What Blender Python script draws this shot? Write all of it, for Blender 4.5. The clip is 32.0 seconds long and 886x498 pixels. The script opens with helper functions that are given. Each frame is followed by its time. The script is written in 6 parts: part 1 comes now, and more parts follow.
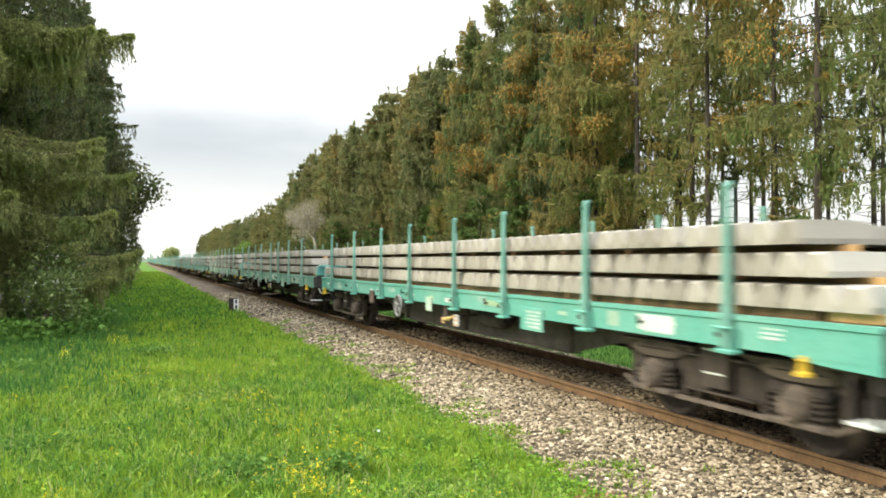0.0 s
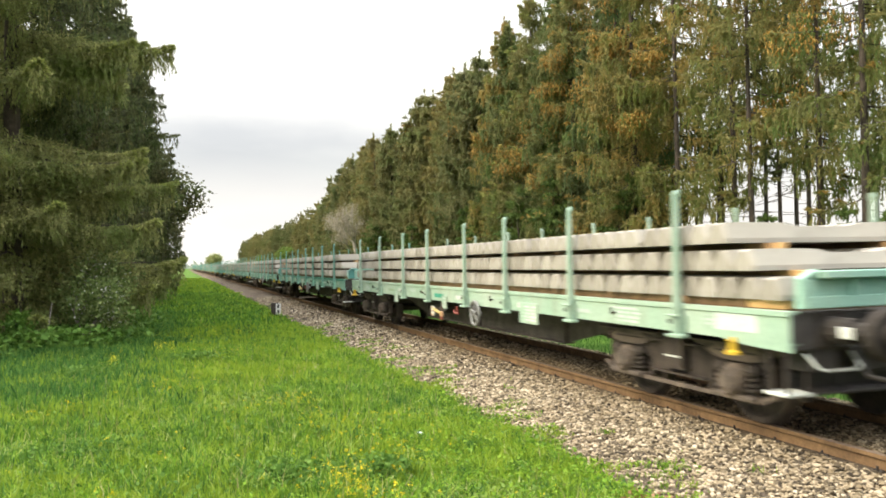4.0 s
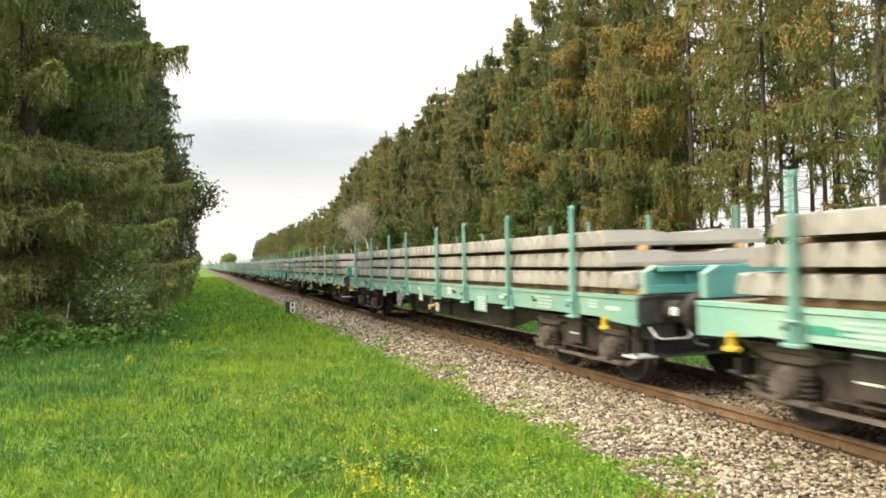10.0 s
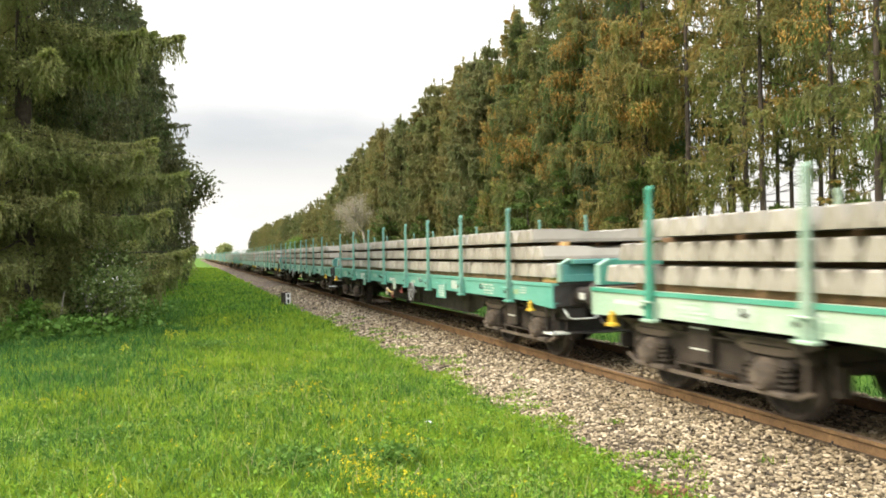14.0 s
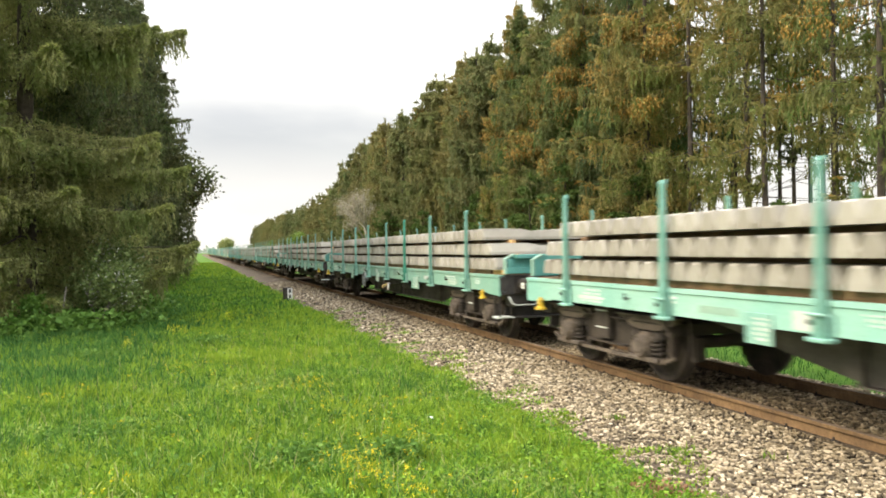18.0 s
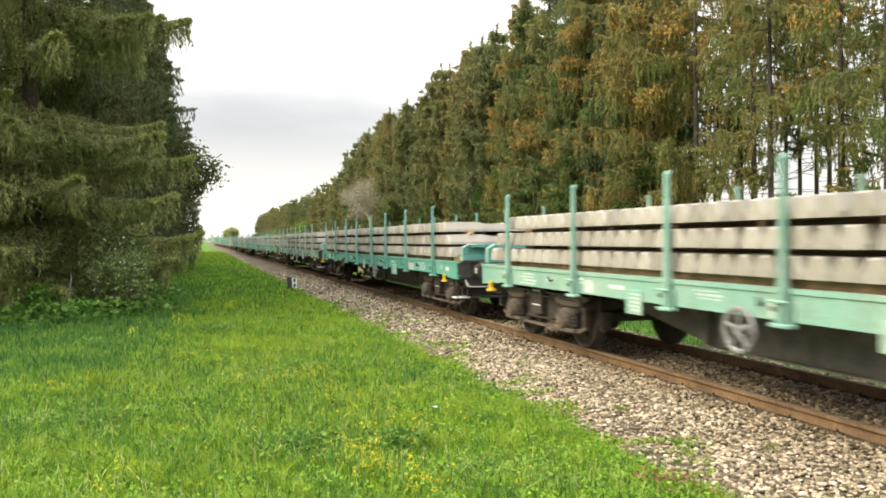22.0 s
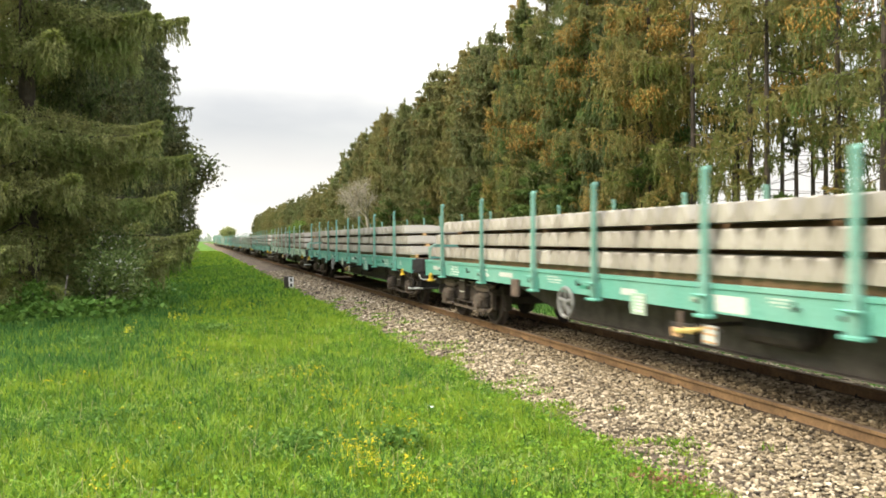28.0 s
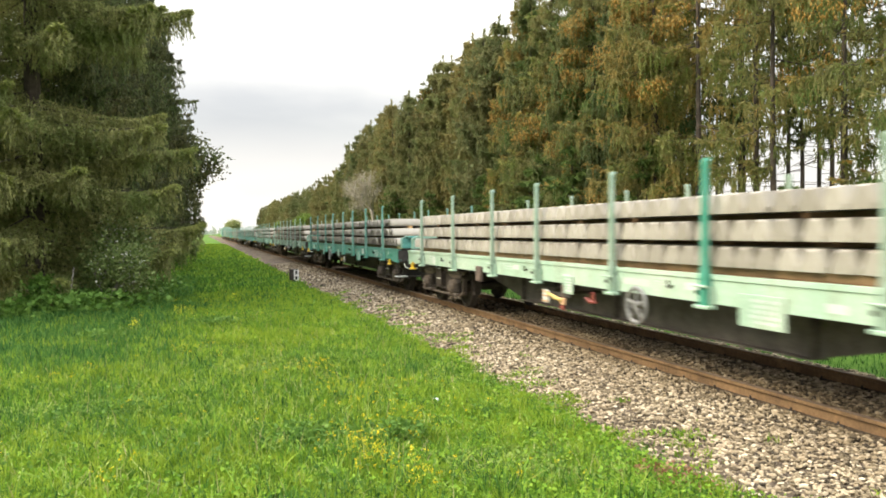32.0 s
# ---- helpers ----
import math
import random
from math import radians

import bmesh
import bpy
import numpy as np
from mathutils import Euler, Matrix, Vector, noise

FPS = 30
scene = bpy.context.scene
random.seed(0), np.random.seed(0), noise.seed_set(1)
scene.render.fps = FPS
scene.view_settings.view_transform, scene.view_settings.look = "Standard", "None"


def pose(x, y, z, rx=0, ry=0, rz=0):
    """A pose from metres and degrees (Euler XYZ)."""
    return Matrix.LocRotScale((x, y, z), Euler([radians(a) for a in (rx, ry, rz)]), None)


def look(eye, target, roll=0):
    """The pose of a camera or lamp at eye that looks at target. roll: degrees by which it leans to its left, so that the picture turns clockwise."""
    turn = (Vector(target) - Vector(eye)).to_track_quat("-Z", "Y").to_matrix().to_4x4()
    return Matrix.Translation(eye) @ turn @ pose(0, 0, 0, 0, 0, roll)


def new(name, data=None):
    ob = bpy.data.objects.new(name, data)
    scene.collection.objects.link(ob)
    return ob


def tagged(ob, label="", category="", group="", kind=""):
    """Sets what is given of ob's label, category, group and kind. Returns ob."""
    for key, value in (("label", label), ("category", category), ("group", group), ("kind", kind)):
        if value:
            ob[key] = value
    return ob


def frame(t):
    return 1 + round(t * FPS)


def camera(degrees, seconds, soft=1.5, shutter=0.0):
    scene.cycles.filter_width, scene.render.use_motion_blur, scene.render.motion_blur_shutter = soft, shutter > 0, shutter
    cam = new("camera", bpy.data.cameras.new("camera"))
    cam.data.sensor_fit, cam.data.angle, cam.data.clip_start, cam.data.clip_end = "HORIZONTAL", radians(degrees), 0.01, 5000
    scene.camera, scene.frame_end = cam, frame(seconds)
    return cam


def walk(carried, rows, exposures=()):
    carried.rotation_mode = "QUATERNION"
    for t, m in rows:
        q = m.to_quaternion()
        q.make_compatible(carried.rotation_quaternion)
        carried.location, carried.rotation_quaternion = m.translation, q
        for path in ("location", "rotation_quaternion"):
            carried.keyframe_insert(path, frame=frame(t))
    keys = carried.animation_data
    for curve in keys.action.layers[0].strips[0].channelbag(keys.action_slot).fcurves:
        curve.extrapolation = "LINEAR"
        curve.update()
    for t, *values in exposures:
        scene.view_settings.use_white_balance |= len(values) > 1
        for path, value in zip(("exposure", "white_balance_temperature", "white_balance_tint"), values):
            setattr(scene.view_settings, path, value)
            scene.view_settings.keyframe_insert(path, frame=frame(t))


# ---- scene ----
# The world: X to the right of the track, Y along it, Z = 0 on top of the rails.

# ---- camera ----
EYE = (-6.40, 0.0, 1.715)
cam = camera(59.55, 32.0, soft=1.75, shutter=0.42)
PATH = [
    (0, 90.84, 0.04, -21.43), (0.5, 91.03, 0.11, -21.53), (1, 91.12, 0.59, -21.44), (1.5, 91.17, 0.68, -20.85),
    (2, 91.04, 0.64, -20.11), (2.5, 91.04, 0.81, -19.64), (3, 91.06, 1.06, -19.20), (3.5, 91.01, 1.16, -18.85),
    (5.5, 91.06, 1.08, -17.82), (6, 91.08, 1.22, -17.66), (6.5, 91.11, 1.34, -17.61), (7, 91.12, 1.36, -17.54),
    (7.5, 91.06, 1.29, -17.54), (8, 91.01, 1.15, -17.53), (8.5, 90.95, 1.20, -17.55), (9, 90.87, 1.31, -17.54),
    (9.5, 90.86, 1.46, -17.52), (10, 90.84, 1.49, -17.55), (10.5, 90.71, 1.61, -17.58), (11, 90.59, 1.52, -17.61),
    (11.5, 90.53, 1.51, -17.61), (12, 90.51, 1.46, -17.66), (12.5, 90.36, 1.31, -17.69), (13, 90.29, 1.15, -17.74),
    (13.5, 90.25, 1.02, -17.78), (14, 90.25, 1.07, -17.84), (14.5, 90.23, 1.02, -17.89), (16.5, 90.13, 1.01, -17.89),
    (17, 90.10, 0.96, -17.84), (17.5, 90.03, 0.93, -17.78), (18, 89.92, 0.98, -17.72), (18.5, 89.73, 0.87, -17.67),
    (19, 89.65, 0.79, -17.60), (19.5, 89.56, 0.80, -17.57), (20, 89.46, 0.75, -17.56), (20.5, 89.33, 0.77, -17.53),
    (21, 89.25, 0.67, -17.47), (21.5, 89.20, 0.71, -17.41), (22, 89.18, 0.73, -17.39), (22.5, 89.19, 0.82, -17.39),
    (23, 89.20, 0.82, -17.41), (23.5, 89.23, 0.72, -17.44), (24, 89.32, 0.59, -17.57), (24.5, 89.33, 0.59, -17.52),
    (25, 89.35, 0.59, -17.57), (25.5, 89.32, 0.67, -17.61), (27.5, 89.25, 0.67, -17.61), (28, 89.19, 0.54, -17.62),
    (28.5, 89.13, 0.48, -17.57), (29, 89.09, 0.42, -17.54), (29.5, 89.04, 0.35, -17.52), (30, 89.00, 0.38, -17.46),
    (30.5, 88.95, 0.63, -17.41), (31, 88.83, 0.86, -17.33), (31.5, 88.70, 0.79, -17.30), (32, 88.62, 0.69, -17.26),
]
walk(cam, [(t, pose(*EYE, a, b, c)) for t, a, b, c in PATH], [(0.0, 0.0, 6650.0, 7.0), (1.6, 0.0, 6950.0, 10.0), (32.0, 0.0, 6950.0, 10.0)])

# ---- world, sun, exposure ----
SUN_ELEVATION, SUN_AZIMUTH = 42.0, -88.0        # azimuth from +Y towards +X
scene.view_settings.exposure = 0.0


def build_sky():
    world = bpy.data.worlds.new("overcast_sky")
    scene.world = world
    world.use_nodes = True
    n, l = world.node_tree.nodes, world.node_tree.links
    n.clear()
    out, bg = n.new("ShaderNodeOutputWorld"), n.new("ShaderNodeBackground")
    sky = n.new("ShaderNodeTexSky")
    sky.sky_type, sky.sun_disc = "NISHITA", False
    sky.sun_elevation, sky.sun_rotation = radians(SUN_ELEVATION), radians(SUN_AZIMUTH)
    blue = n.new("ShaderNodeVectorMath")
    blue.operation = "SCALE"
    blue.inputs["Scale"].default_value = 0.12
    l.new(sky.outputs["Color"], blue.inputs[0])
    coord, stretch = n.new("ShaderNodeTexCoord"), n.new("ShaderNodeMapping")
    stretch.inputs["Scale"].default_value, stretch.inputs["Location"].default_value = (1.0, 1.0, 3.2), (0.0, 0.0, -0.30)
    cloud, ramp = n.new("ShaderNodeTexNoise"), n.new("ShaderNodeValToRGB")
    cloud.inputs["Scale"].default_value, cloud.inputs["Detail"].default_value = 2.1, 5.0
    ramp.color_ramp.elements[0].position, ramp.color_ramp.elements[0].color = 0.34, (0.885, 0.90, 0.915, 1)
    ramp.color_ramp.elements[1].position, ramp.color_ramp.elements[1].color = 0.54, (1.12, 1.12, 1.09, 1)
    l.new(coord.outputs["Generated"], stretch.inputs["Vector"])
    l.new(stretch.outputs["Vector"], cloud.inputs["Vector"])
    l.new(cloud.outputs["Fac"], ramp.inputs["Fac"])
    mix = n.new("ShaderNodeMix")
    mix.data_type = "RGBA"
    mix.inputs["Factor"].default_value = 0.95
    l.new(blue.outputs["Vector"], mix.inputs[6])
    l.new(ramp.outputs["Color"], mix.inputs[7])
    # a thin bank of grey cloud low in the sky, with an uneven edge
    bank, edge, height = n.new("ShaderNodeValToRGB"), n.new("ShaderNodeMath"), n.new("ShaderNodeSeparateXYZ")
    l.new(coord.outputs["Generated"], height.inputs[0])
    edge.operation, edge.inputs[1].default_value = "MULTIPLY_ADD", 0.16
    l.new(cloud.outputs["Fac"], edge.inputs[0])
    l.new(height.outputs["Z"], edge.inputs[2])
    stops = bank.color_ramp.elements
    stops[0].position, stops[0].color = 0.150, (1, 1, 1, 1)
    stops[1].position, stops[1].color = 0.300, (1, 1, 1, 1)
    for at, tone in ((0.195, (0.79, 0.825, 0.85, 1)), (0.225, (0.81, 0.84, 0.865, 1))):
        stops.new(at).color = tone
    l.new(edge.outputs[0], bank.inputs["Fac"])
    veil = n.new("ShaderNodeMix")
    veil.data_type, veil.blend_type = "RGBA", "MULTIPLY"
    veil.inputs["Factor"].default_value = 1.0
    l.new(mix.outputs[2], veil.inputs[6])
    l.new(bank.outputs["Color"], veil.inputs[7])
    # thin cloud: bluer overhead, several times as bright there as at the horizon
    split, up, lift = n.new("ShaderNodeSeparateXYZ"), n.new("ShaderNodeClamp"), n.new("ShaderNodeMath")
    l.new(coord.outputs["Generated"], split.inputs[0])
    l.new(split.outputs["Z"], up.inputs["Value"])
    hue, shift = n.new("ShaderNodeValToRGB"), n.new("ShaderNodeMix")
    hue.color_ramp.elements[0].position, hue.color_ramp.elements[0].color = 0.10, (1.0, 1.0, 1.02, 1)
    hue.color_ramp.elements[1].position, hue.color_ramp.elements[1].color = 0.75, (0.93, 0.99, 1.10, 1)
    l.new(up.outputs["Result"], hue.inputs["Fac"])
    shift.data_type, shift.blend_type = "RGBA", "MULTIPLY"
    shift.inputs["Factor"].default_value = 1.0
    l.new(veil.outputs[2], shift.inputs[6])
    l.new(hue.outputs["Color"], shift.inputs[7])
    l.new(shift.outputs[2], bg.inputs["Color"])
    square = n.new("ShaderNodeMath")
    square.operation = "MULTIPLY"
    l.new(up.outputs["Result"], square.inputs[0])
    l.new(up.outputs["Result"], square.inputs[1])
    lift.operation = "MULTIPLY_ADD"
    lift.inputs[1].default_value, lift.inputs[2].default_value = 4.3, 1.0
    l.new(square.outputs[0], lift.inputs[0])
    l.new(lift.outputs[0], bg.inputs["Strength"])
    l.new(bg.outputs["Background"], out.inputs["Surface"])


build_sky()
sun_lamp = bpy.data.lights.new("sun", "SUN")
sun_lamp.energy, sun_lamp.angle, sun_lamp.color = 4.5, radians(35), (1.0, 0.90, 0.69)
sun = new("sun", sun_lamp)
_e, _a = radians(SUN_ELEVATION), radians(SUN_AZIMUTH)
sun.matrix_world = look(tuple(60 * c for c in (math.sin(_a) * math.cos(_e), math.cos(_a) * math.cos(_e), math.sin(_e))), (0, 0, 0))


# ---- materials ----
def shader(name):
    m = bpy.data.materials.new(name)
    m.use_nodes = True
    n = m.node_tree.nodes
    return m, n, m.node_tree.links, n["Principled BSDF"], n["Material Output"]


def ramp_node(n, stops):
    r = n.new("ShaderNodeValToRGB")
    els = r.color_ramp.elements
    while len(els) < len(stops):
        els.new(0.5)
    for el, (p, c) in zip(els, stops):
        el.position, el.color = p, (*c, 1)
    return r


def noise_node(n, l, scale, detail=4.0, rough=0.55, coords="Object", stretch=None):
    tc = n.new("ShaderNodeTexCoord")
    nz = n.new("ShaderNodeTexNoise")
    nz.inputs["Scale"].default_value = scale
    nz.inputs["Detail"].default_value = detail
    nz.inputs["Roughness"].default_value = rough
    src = tc.outputs[coords]
    if stretch:
        mp = n.new("ShaderNodeMapping")
        mp.inputs["Scale"].default_value = stretch
        l.new(src, mp.inputs["Vector"])
        src = mp.outputs["Vector"]
    l.new(src, nz.inputs["Vector"])
    return nz


def mixed(n, l, fac, a, b, kind="MIX"):
    mx = n.new("ShaderNodeMix")
    mx.data_type, mx.blend_type = "RGBA", kind
    for value, sock in ((fac, mx.inputs["Factor"]), (a, mx.inputs[6]), (b, mx.inputs[7])):
        if isinstance(value, (int, float)):
            sock.default_value = value
        elif isinstance(value, tuple):
            sock.default_value = (*value, 1)
        else:
            l.new(value, sock)
    return mx.outputs[2]


def bump(n, l, bsdf, height, strength, distance):
    b = n.new("ShaderNodeBump")
    b.inputs["Strength"].default_value, b.inputs["Distance"].default_value = strength, distance
    l.new(height, b.inputs["Height"])
    l.new(b.outputs["Normal"], bsdf.inputs["Normal"])


def worn_paint(name, colour, faded, rust=0.25, rough=0.55):
    """Old wagon paint: chalky fading in large patches, rust spots and runs, dust."""
    m, n, l, p, o = shader(name)
    big = noise_node(n, l, 0.9, 3.0)
    mid = noise_node(n, l, 3.2, 6.0, 0.65, stretch=(1.0, 1.0, 0.35))
    fine = noise_node(n, l, 26.0, 5.0, 0.7)
    info = n.new("ShaderNodeObjectInfo")
    r1 = ramp_node(n, [(0.38, (0, 0, 0)), (0.68, (1, 1, 1))])
    l.new(big.outputs["Fac"], r1.inputs["Fac"])
    base = mixed(n, l, r1.outputs["Color"], colour, faded)
    r2 = ramp_node(n, [(0.60 - 0.12 * rust, (0, 0, 0)), (0.78, (rust, rust, rust))])
    l.new(mid.outputs["Fac"], r2.inputs["Fac"])
    base = mixed(n, l, r2.outputs["Color"], base, (0.20, 0.115, 0.06))
    r3 = ramp_node(n, [(0.35, (0.82, 0.82, 0.82)), (0.7, (1.08, 1.08, 1.08))])
    l.new(fine.outputs["Fac"], r3.inputs["Fac"])
    base = mixed(n, l, 1.0, base, r3.outputs["Color"], "MULTIPLY")
    tone = n.new("ShaderNodeMapRange")
    tone.inputs["To Min"].default_value, tone.inputs["To Max"].default_value = 0.86, 1.12
    l.new(info.outputs["Random"], tone.inputs["Value"])
    base = mixed(n, l, 1.0, base, tone.outputs["Result"], "MULTIPLY")
    l.new(base, p.inputs["Base Color"])
    p.inputs["Roughness"].default_value = rough
    bump(n, l, p, fine.outputs["Fac"], 0.25, 0.004)
    return m


def grimy(name, dark, light, rough=0.8, metal=0.0, scale=5.0, relief=0.3):
    m, n, l, p, o = shader(name)
    a, b = noise_node(n, l, scale, 6.0, 0.65), noise_node(n, l, scale * 9, 4.0, 0.7)
    r = ramp_node(n, [(0.32, dark), (0.7, light)])
    l.new(a.outputs["Fac"], r.inputs["Fac"])
    g = ramp_node(n, [(0.3, (0.7, 0.7, 0.7)), (0.7, (1.15, 1.15, 1.15))])
    l.new(b.outputs["Fac"], g.inputs["Fac"])
    l.new(mixed(n, l, 1.0, r.outputs["Color"], g.outputs["Color"], "MULTIPLY"), p.inputs["Base Color"])
    p.inputs["Roughness"].default_value, p.inputs["Metallic"].default_value = rough, metal
    bump(n, l, p, b.outputs["Fac"], relief, 0.006)
    return m


def concrete(name):
    m, n, l, p, o = shader(name)
    info = n.new("ShaderNodeObjectInfo")
    geo = n.new("ShaderNodeNewGeometry")
    add = n.new("ShaderNodeMath")
    add.operation = "ADD"
    l.new(info.outputs["Random"], add.inputs[0])
    l.new(geo.outputs["Random Per Island"], add.inputs[1])
    frac = n.new("ShaderNodeMath")
    frac.operation = "FRACT"
    l.new(add.outputs[0], frac.inputs[0])
    each = ramp_node(n, [(0.0, (0.262, 0.238, 0.202)), (0.5, (0.335, 0.308, 0.264)), (1.0, (0.395, 0.366, 0.318))])
    l.new(frac.outputs[0], each.inputs["Fac"])
    a, b = noise_node(n, l, 4.0, 6.0, 0.7), noise_node(n, l, 60.0, 3.0, 0.6)
    r = ramp_node(n, [(0.3, (0.87, 0.865, 0.86)), (0.7, (1.08, 1.08, 1.08))])
    l.new(a.outputs["Fac"], r.inputs["Fac"])
    l.new(mixed(n, l, 1.0, each.outputs["Color"], r.outputs["Color"], "MULTIPLY"), p.inputs["Base Color"])
    p.inputs["Roughness"].default_value = 0.9
    bump(n, l, p, b.outputs["Fac"], 0.3, 0.003)
    return m


def leafy(name, stops, patch=0.5, patch_colour=None, patch_scale=0.55, through_light=0.3, coords="Object", spread=0.5, patch_from=0.5, speckle=0.0, second=None, own_tone=1.0):
    """Needles, leaves and blades: a colour for each island, patches of other tones, fine speckle, some light through."""
    m, n, l, p, o = shader(name)
    geo = n.new("ShaderNodeNewGeometry")
    r = ramp_node(n, stops)
    l.new(geo.outputs["Random Per Island"], r.inputs["Fac"])
    col = r.outputs["Color"]

    def patches(col, scale, colour, start, width, amount, own):
        nz = noise_node(n, l, scale, 4.0, 0.6, coords)
        info = n.new("ShaderNodeObjectInfo")
        mp = n.new("ShaderNodeMath")
        mp.operation, mp.inputs[1].default_value = "MULTIPLY_ADD", own
        l.new(info.outputs["Random"], mp.inputs[0])
        l.new(nz.outputs["Fac"], mp.inputs[2])
        jit = n.new("ShaderNodeMath")
        jit.operation, jit.inputs[1].default_value = "MULTIPLY_ADD", 0.22
        l.new(geo.outputs["Random Per Island"], jit.inputs[0])
        l.new(mp.outputs[0], jit.inputs[2])
        r2 = ramp_node(n, [(start, (0, 0, 0)), (start + width, (amount, amount, amount))])
        l.new(jit.outputs[0], r2.inputs["Fac"])
        return mixed(n, l, r2.outputs["Color"], col, colour)

    if patch_colour:
        col = patches(col, patch_scale, patch_colour, patch_from, 0.22 * spread, patch, 0.36)
    if second:
        col = patches(col, second[0], second[1], second[2], 0.08, second[3], 0.0)
    if speckle:                           # each tree has a tone of its own
        own = n.new("ShaderNodeObjectInfo")
        tones = ((0.0, (0.60, 0.74, 0.82)), (0.3, (0.82, 0.93, 0.92)), (0.6, (1.02, 1.0, 1.0)), (1.0, (1.12, 1.05, 0.96)))
        r4 = ramp_node(n, [(p, tuple(1 + own_tone * (c - 1) for c in tone)) for p, tone in tones])
        l.new(own.outputs["Random"], r4.inputs["Fac"])
        col = mixed(n, l, 1.0, col, r4.outputs["Color"], "MULTIPLY")
        fine = noise_node(n, l, 24.0, 3.0, 0.7)
        r3 = ramp_node(n, [(0.35, (1 - speckle,) * 3), (0.65, (1 + speckle * 0.8,) * 3)])
        l.new(fine.outputs["Fac"], r3.inputs["Fac"])
        col = mixed(n, l, 1.0, col, r3.outputs["Color"], "MULTIPLY")
    l.new(col, p.inputs["Base Color"])
    p.inputs["Roughness"].default_value = 0.65
    p.inputs["Specular IOR Level"].default_value = 0.2
    tr = n.new("ShaderNodeBsdfTranslucent")
    l.new(col, tr.inputs["Color"])
    mx = n.new("ShaderNodeMixShader")
    mx.inputs["Fac"].default_value = through_light
    l.new(p.outputs["BSDF"], mx.inputs[1])
    l.new(tr.outputs["BSDF"], mx.inputs[2])
    l.new(mx.outputs["Shader"], o.inputs["Surface"])
    return m


def soil(name, stops, scale, fine_scale, relief, distance):
    m, n, l, p, o = shader(name)
    a, b = noise_node(n, l, scale, 5.0, 0.6), noise_node(n, l, fine_scale, 5.0, 0.75)
    mix = n.new("ShaderNodeMath")
    mix.operation, mix.inputs[1].default_value = "MULTIPLY_ADD", 0.45
    l.new(a.outputs["Fac"], mix.inputs[0])
    half = n.new("ShaderNodeMath")
    half.operation, half.inputs[1].default_value = "MULTIPLY", 0.55
    l.new(b.outputs["Fac"], half.inputs[0])
    l.new(half.outputs[0], mix.inputs[2])
    r = ramp_node(n, stops)
    l.new(mix.outputs[0], r.inputs["Fac"])
    l.new(r.outputs["Color"], p.inputs["Base Color"])
    p.inputs["Roughness"].default_value = 0.95
    p.inputs["Specular IOR Level"].default_value = 0.15
    bump(n, l, p, b.outputs["Fac"], relief, distance)
    return m


TURQUOISE = worn_paint("turquoise_paint", (0.118, 0.395, 0.315), (0.205, 0.46, 0.375), 0.2)
MINT = worn_paint("faded_mint_paint", (0.22, 0.43, 0.345), (0.34, 0.50, 0.40), 0.4)
AQUA = worn_paint("light_aqua_paint", (0.23, 0.465, 0.39), (0.33, 0.53, 0.445), 0.15)
PALE = worn_paint("chalky_pale_paint", (0.345, 0.50, 0.385), (0.46, 0.56, 0.455), 0.4)
GREYMINT = worn_paint("grey_mint_paint", (0.23, 0.365, 0.29), (0.33, 0.42, 0.345), 0.6)
DEEPGREEN = worn_paint("deep_green_paint", (0.04, 0.27, 0.18), (0.10, 0.36, 0.27), 0.2)
TEALBLUE = worn_paint("teal_panel_paint", (0.060, 0.275, 0.245), (0.12, 0.345, 0.300), 0.3)
WHITE = worn_paint("white_stencil_paint", (0.58, 0.61, 0.57), (0.66, 0.67, 0.63), 0.15)
STAKE_A = worn_paint("weathered_turquoise_stake", (0.135, 0.325, 0.265), (0.225, 0.405, 0.340), 0.4)
STAKE_M = worn_paint("weathered_mint_stake", (0.165, 0.320, 0.255), (0.295, 0.410, 0.335), 0.55)
STAKE_P = worn_paint("weathered_pale_stake", (0.27, 0.40, 0.31), (0.40, 0.48, 0.39), 0.55)
STENCIL = worn_paint("faded_stencil_paint", (0.52, 0.62, 0.56), (0.70, 0.74, 0.69), 0.25)
OCHRE = worn_paint("lichen_stained_paint", (0.30, 0.44, 0.27), (0.42, 0.50, 0.32), 0.3)
YELLOW = grimy("yellow_paint", (0.50, 0.31, 0.02), (0.72, 0.48, 0.04), 0.5, relief=0.1)
LEVERYELLOW = grimy("faded_yellow_paint", (0.46, 0.33, 0.09), (0.66, 0.50, 0.20), 0.6, relief=0.1)
RED = grimy("red_paint", (0.17, 0.034, 0.027), (0.31, 0.080, 0.060), 0.5, relief=0.1)
ORANGE = grimy("orange_lever_paint", (0.50, 0.27, 0.14), (0.65, 0.42, 0.25), 0.5, relief=0.1)
GRIME = grimy("brake_dust_steel", (0.018, 0.015, 0.013), (0.054, 0.042, 0.034), 0.85)
BOGIE = grimy("dusty_bogie_steel", (0.024, 0.019, 0.016), (0.078, 0.059, 0.046), 0.85)
SPRINGDUST = grimy("brake_dust_on_axleboxes", (0.062, 0.050, 0.042), (0.185, 0.143, 0.110), 0.9)
WHEEL = grimy("rusty_wheel_steel", (0.034, 0.027, 0.023), (0.100, 0.078, 0.063), 0.8)
DARK = grimy("black_underframe_paint", (0.022, 0.020, 0.019), (0.066, 0.057, 0.050), 0.7)
DUSTY = grimy("dusty_girder_paint", (0.070, 0.061, 0.054), (0.165, 0.145, 0.126), 0.85)
HOLDER = grimy("rusty_brown_holder", (0.075, 0.055, 0.045), (0.165, 0.115, 0.090), 0.85)
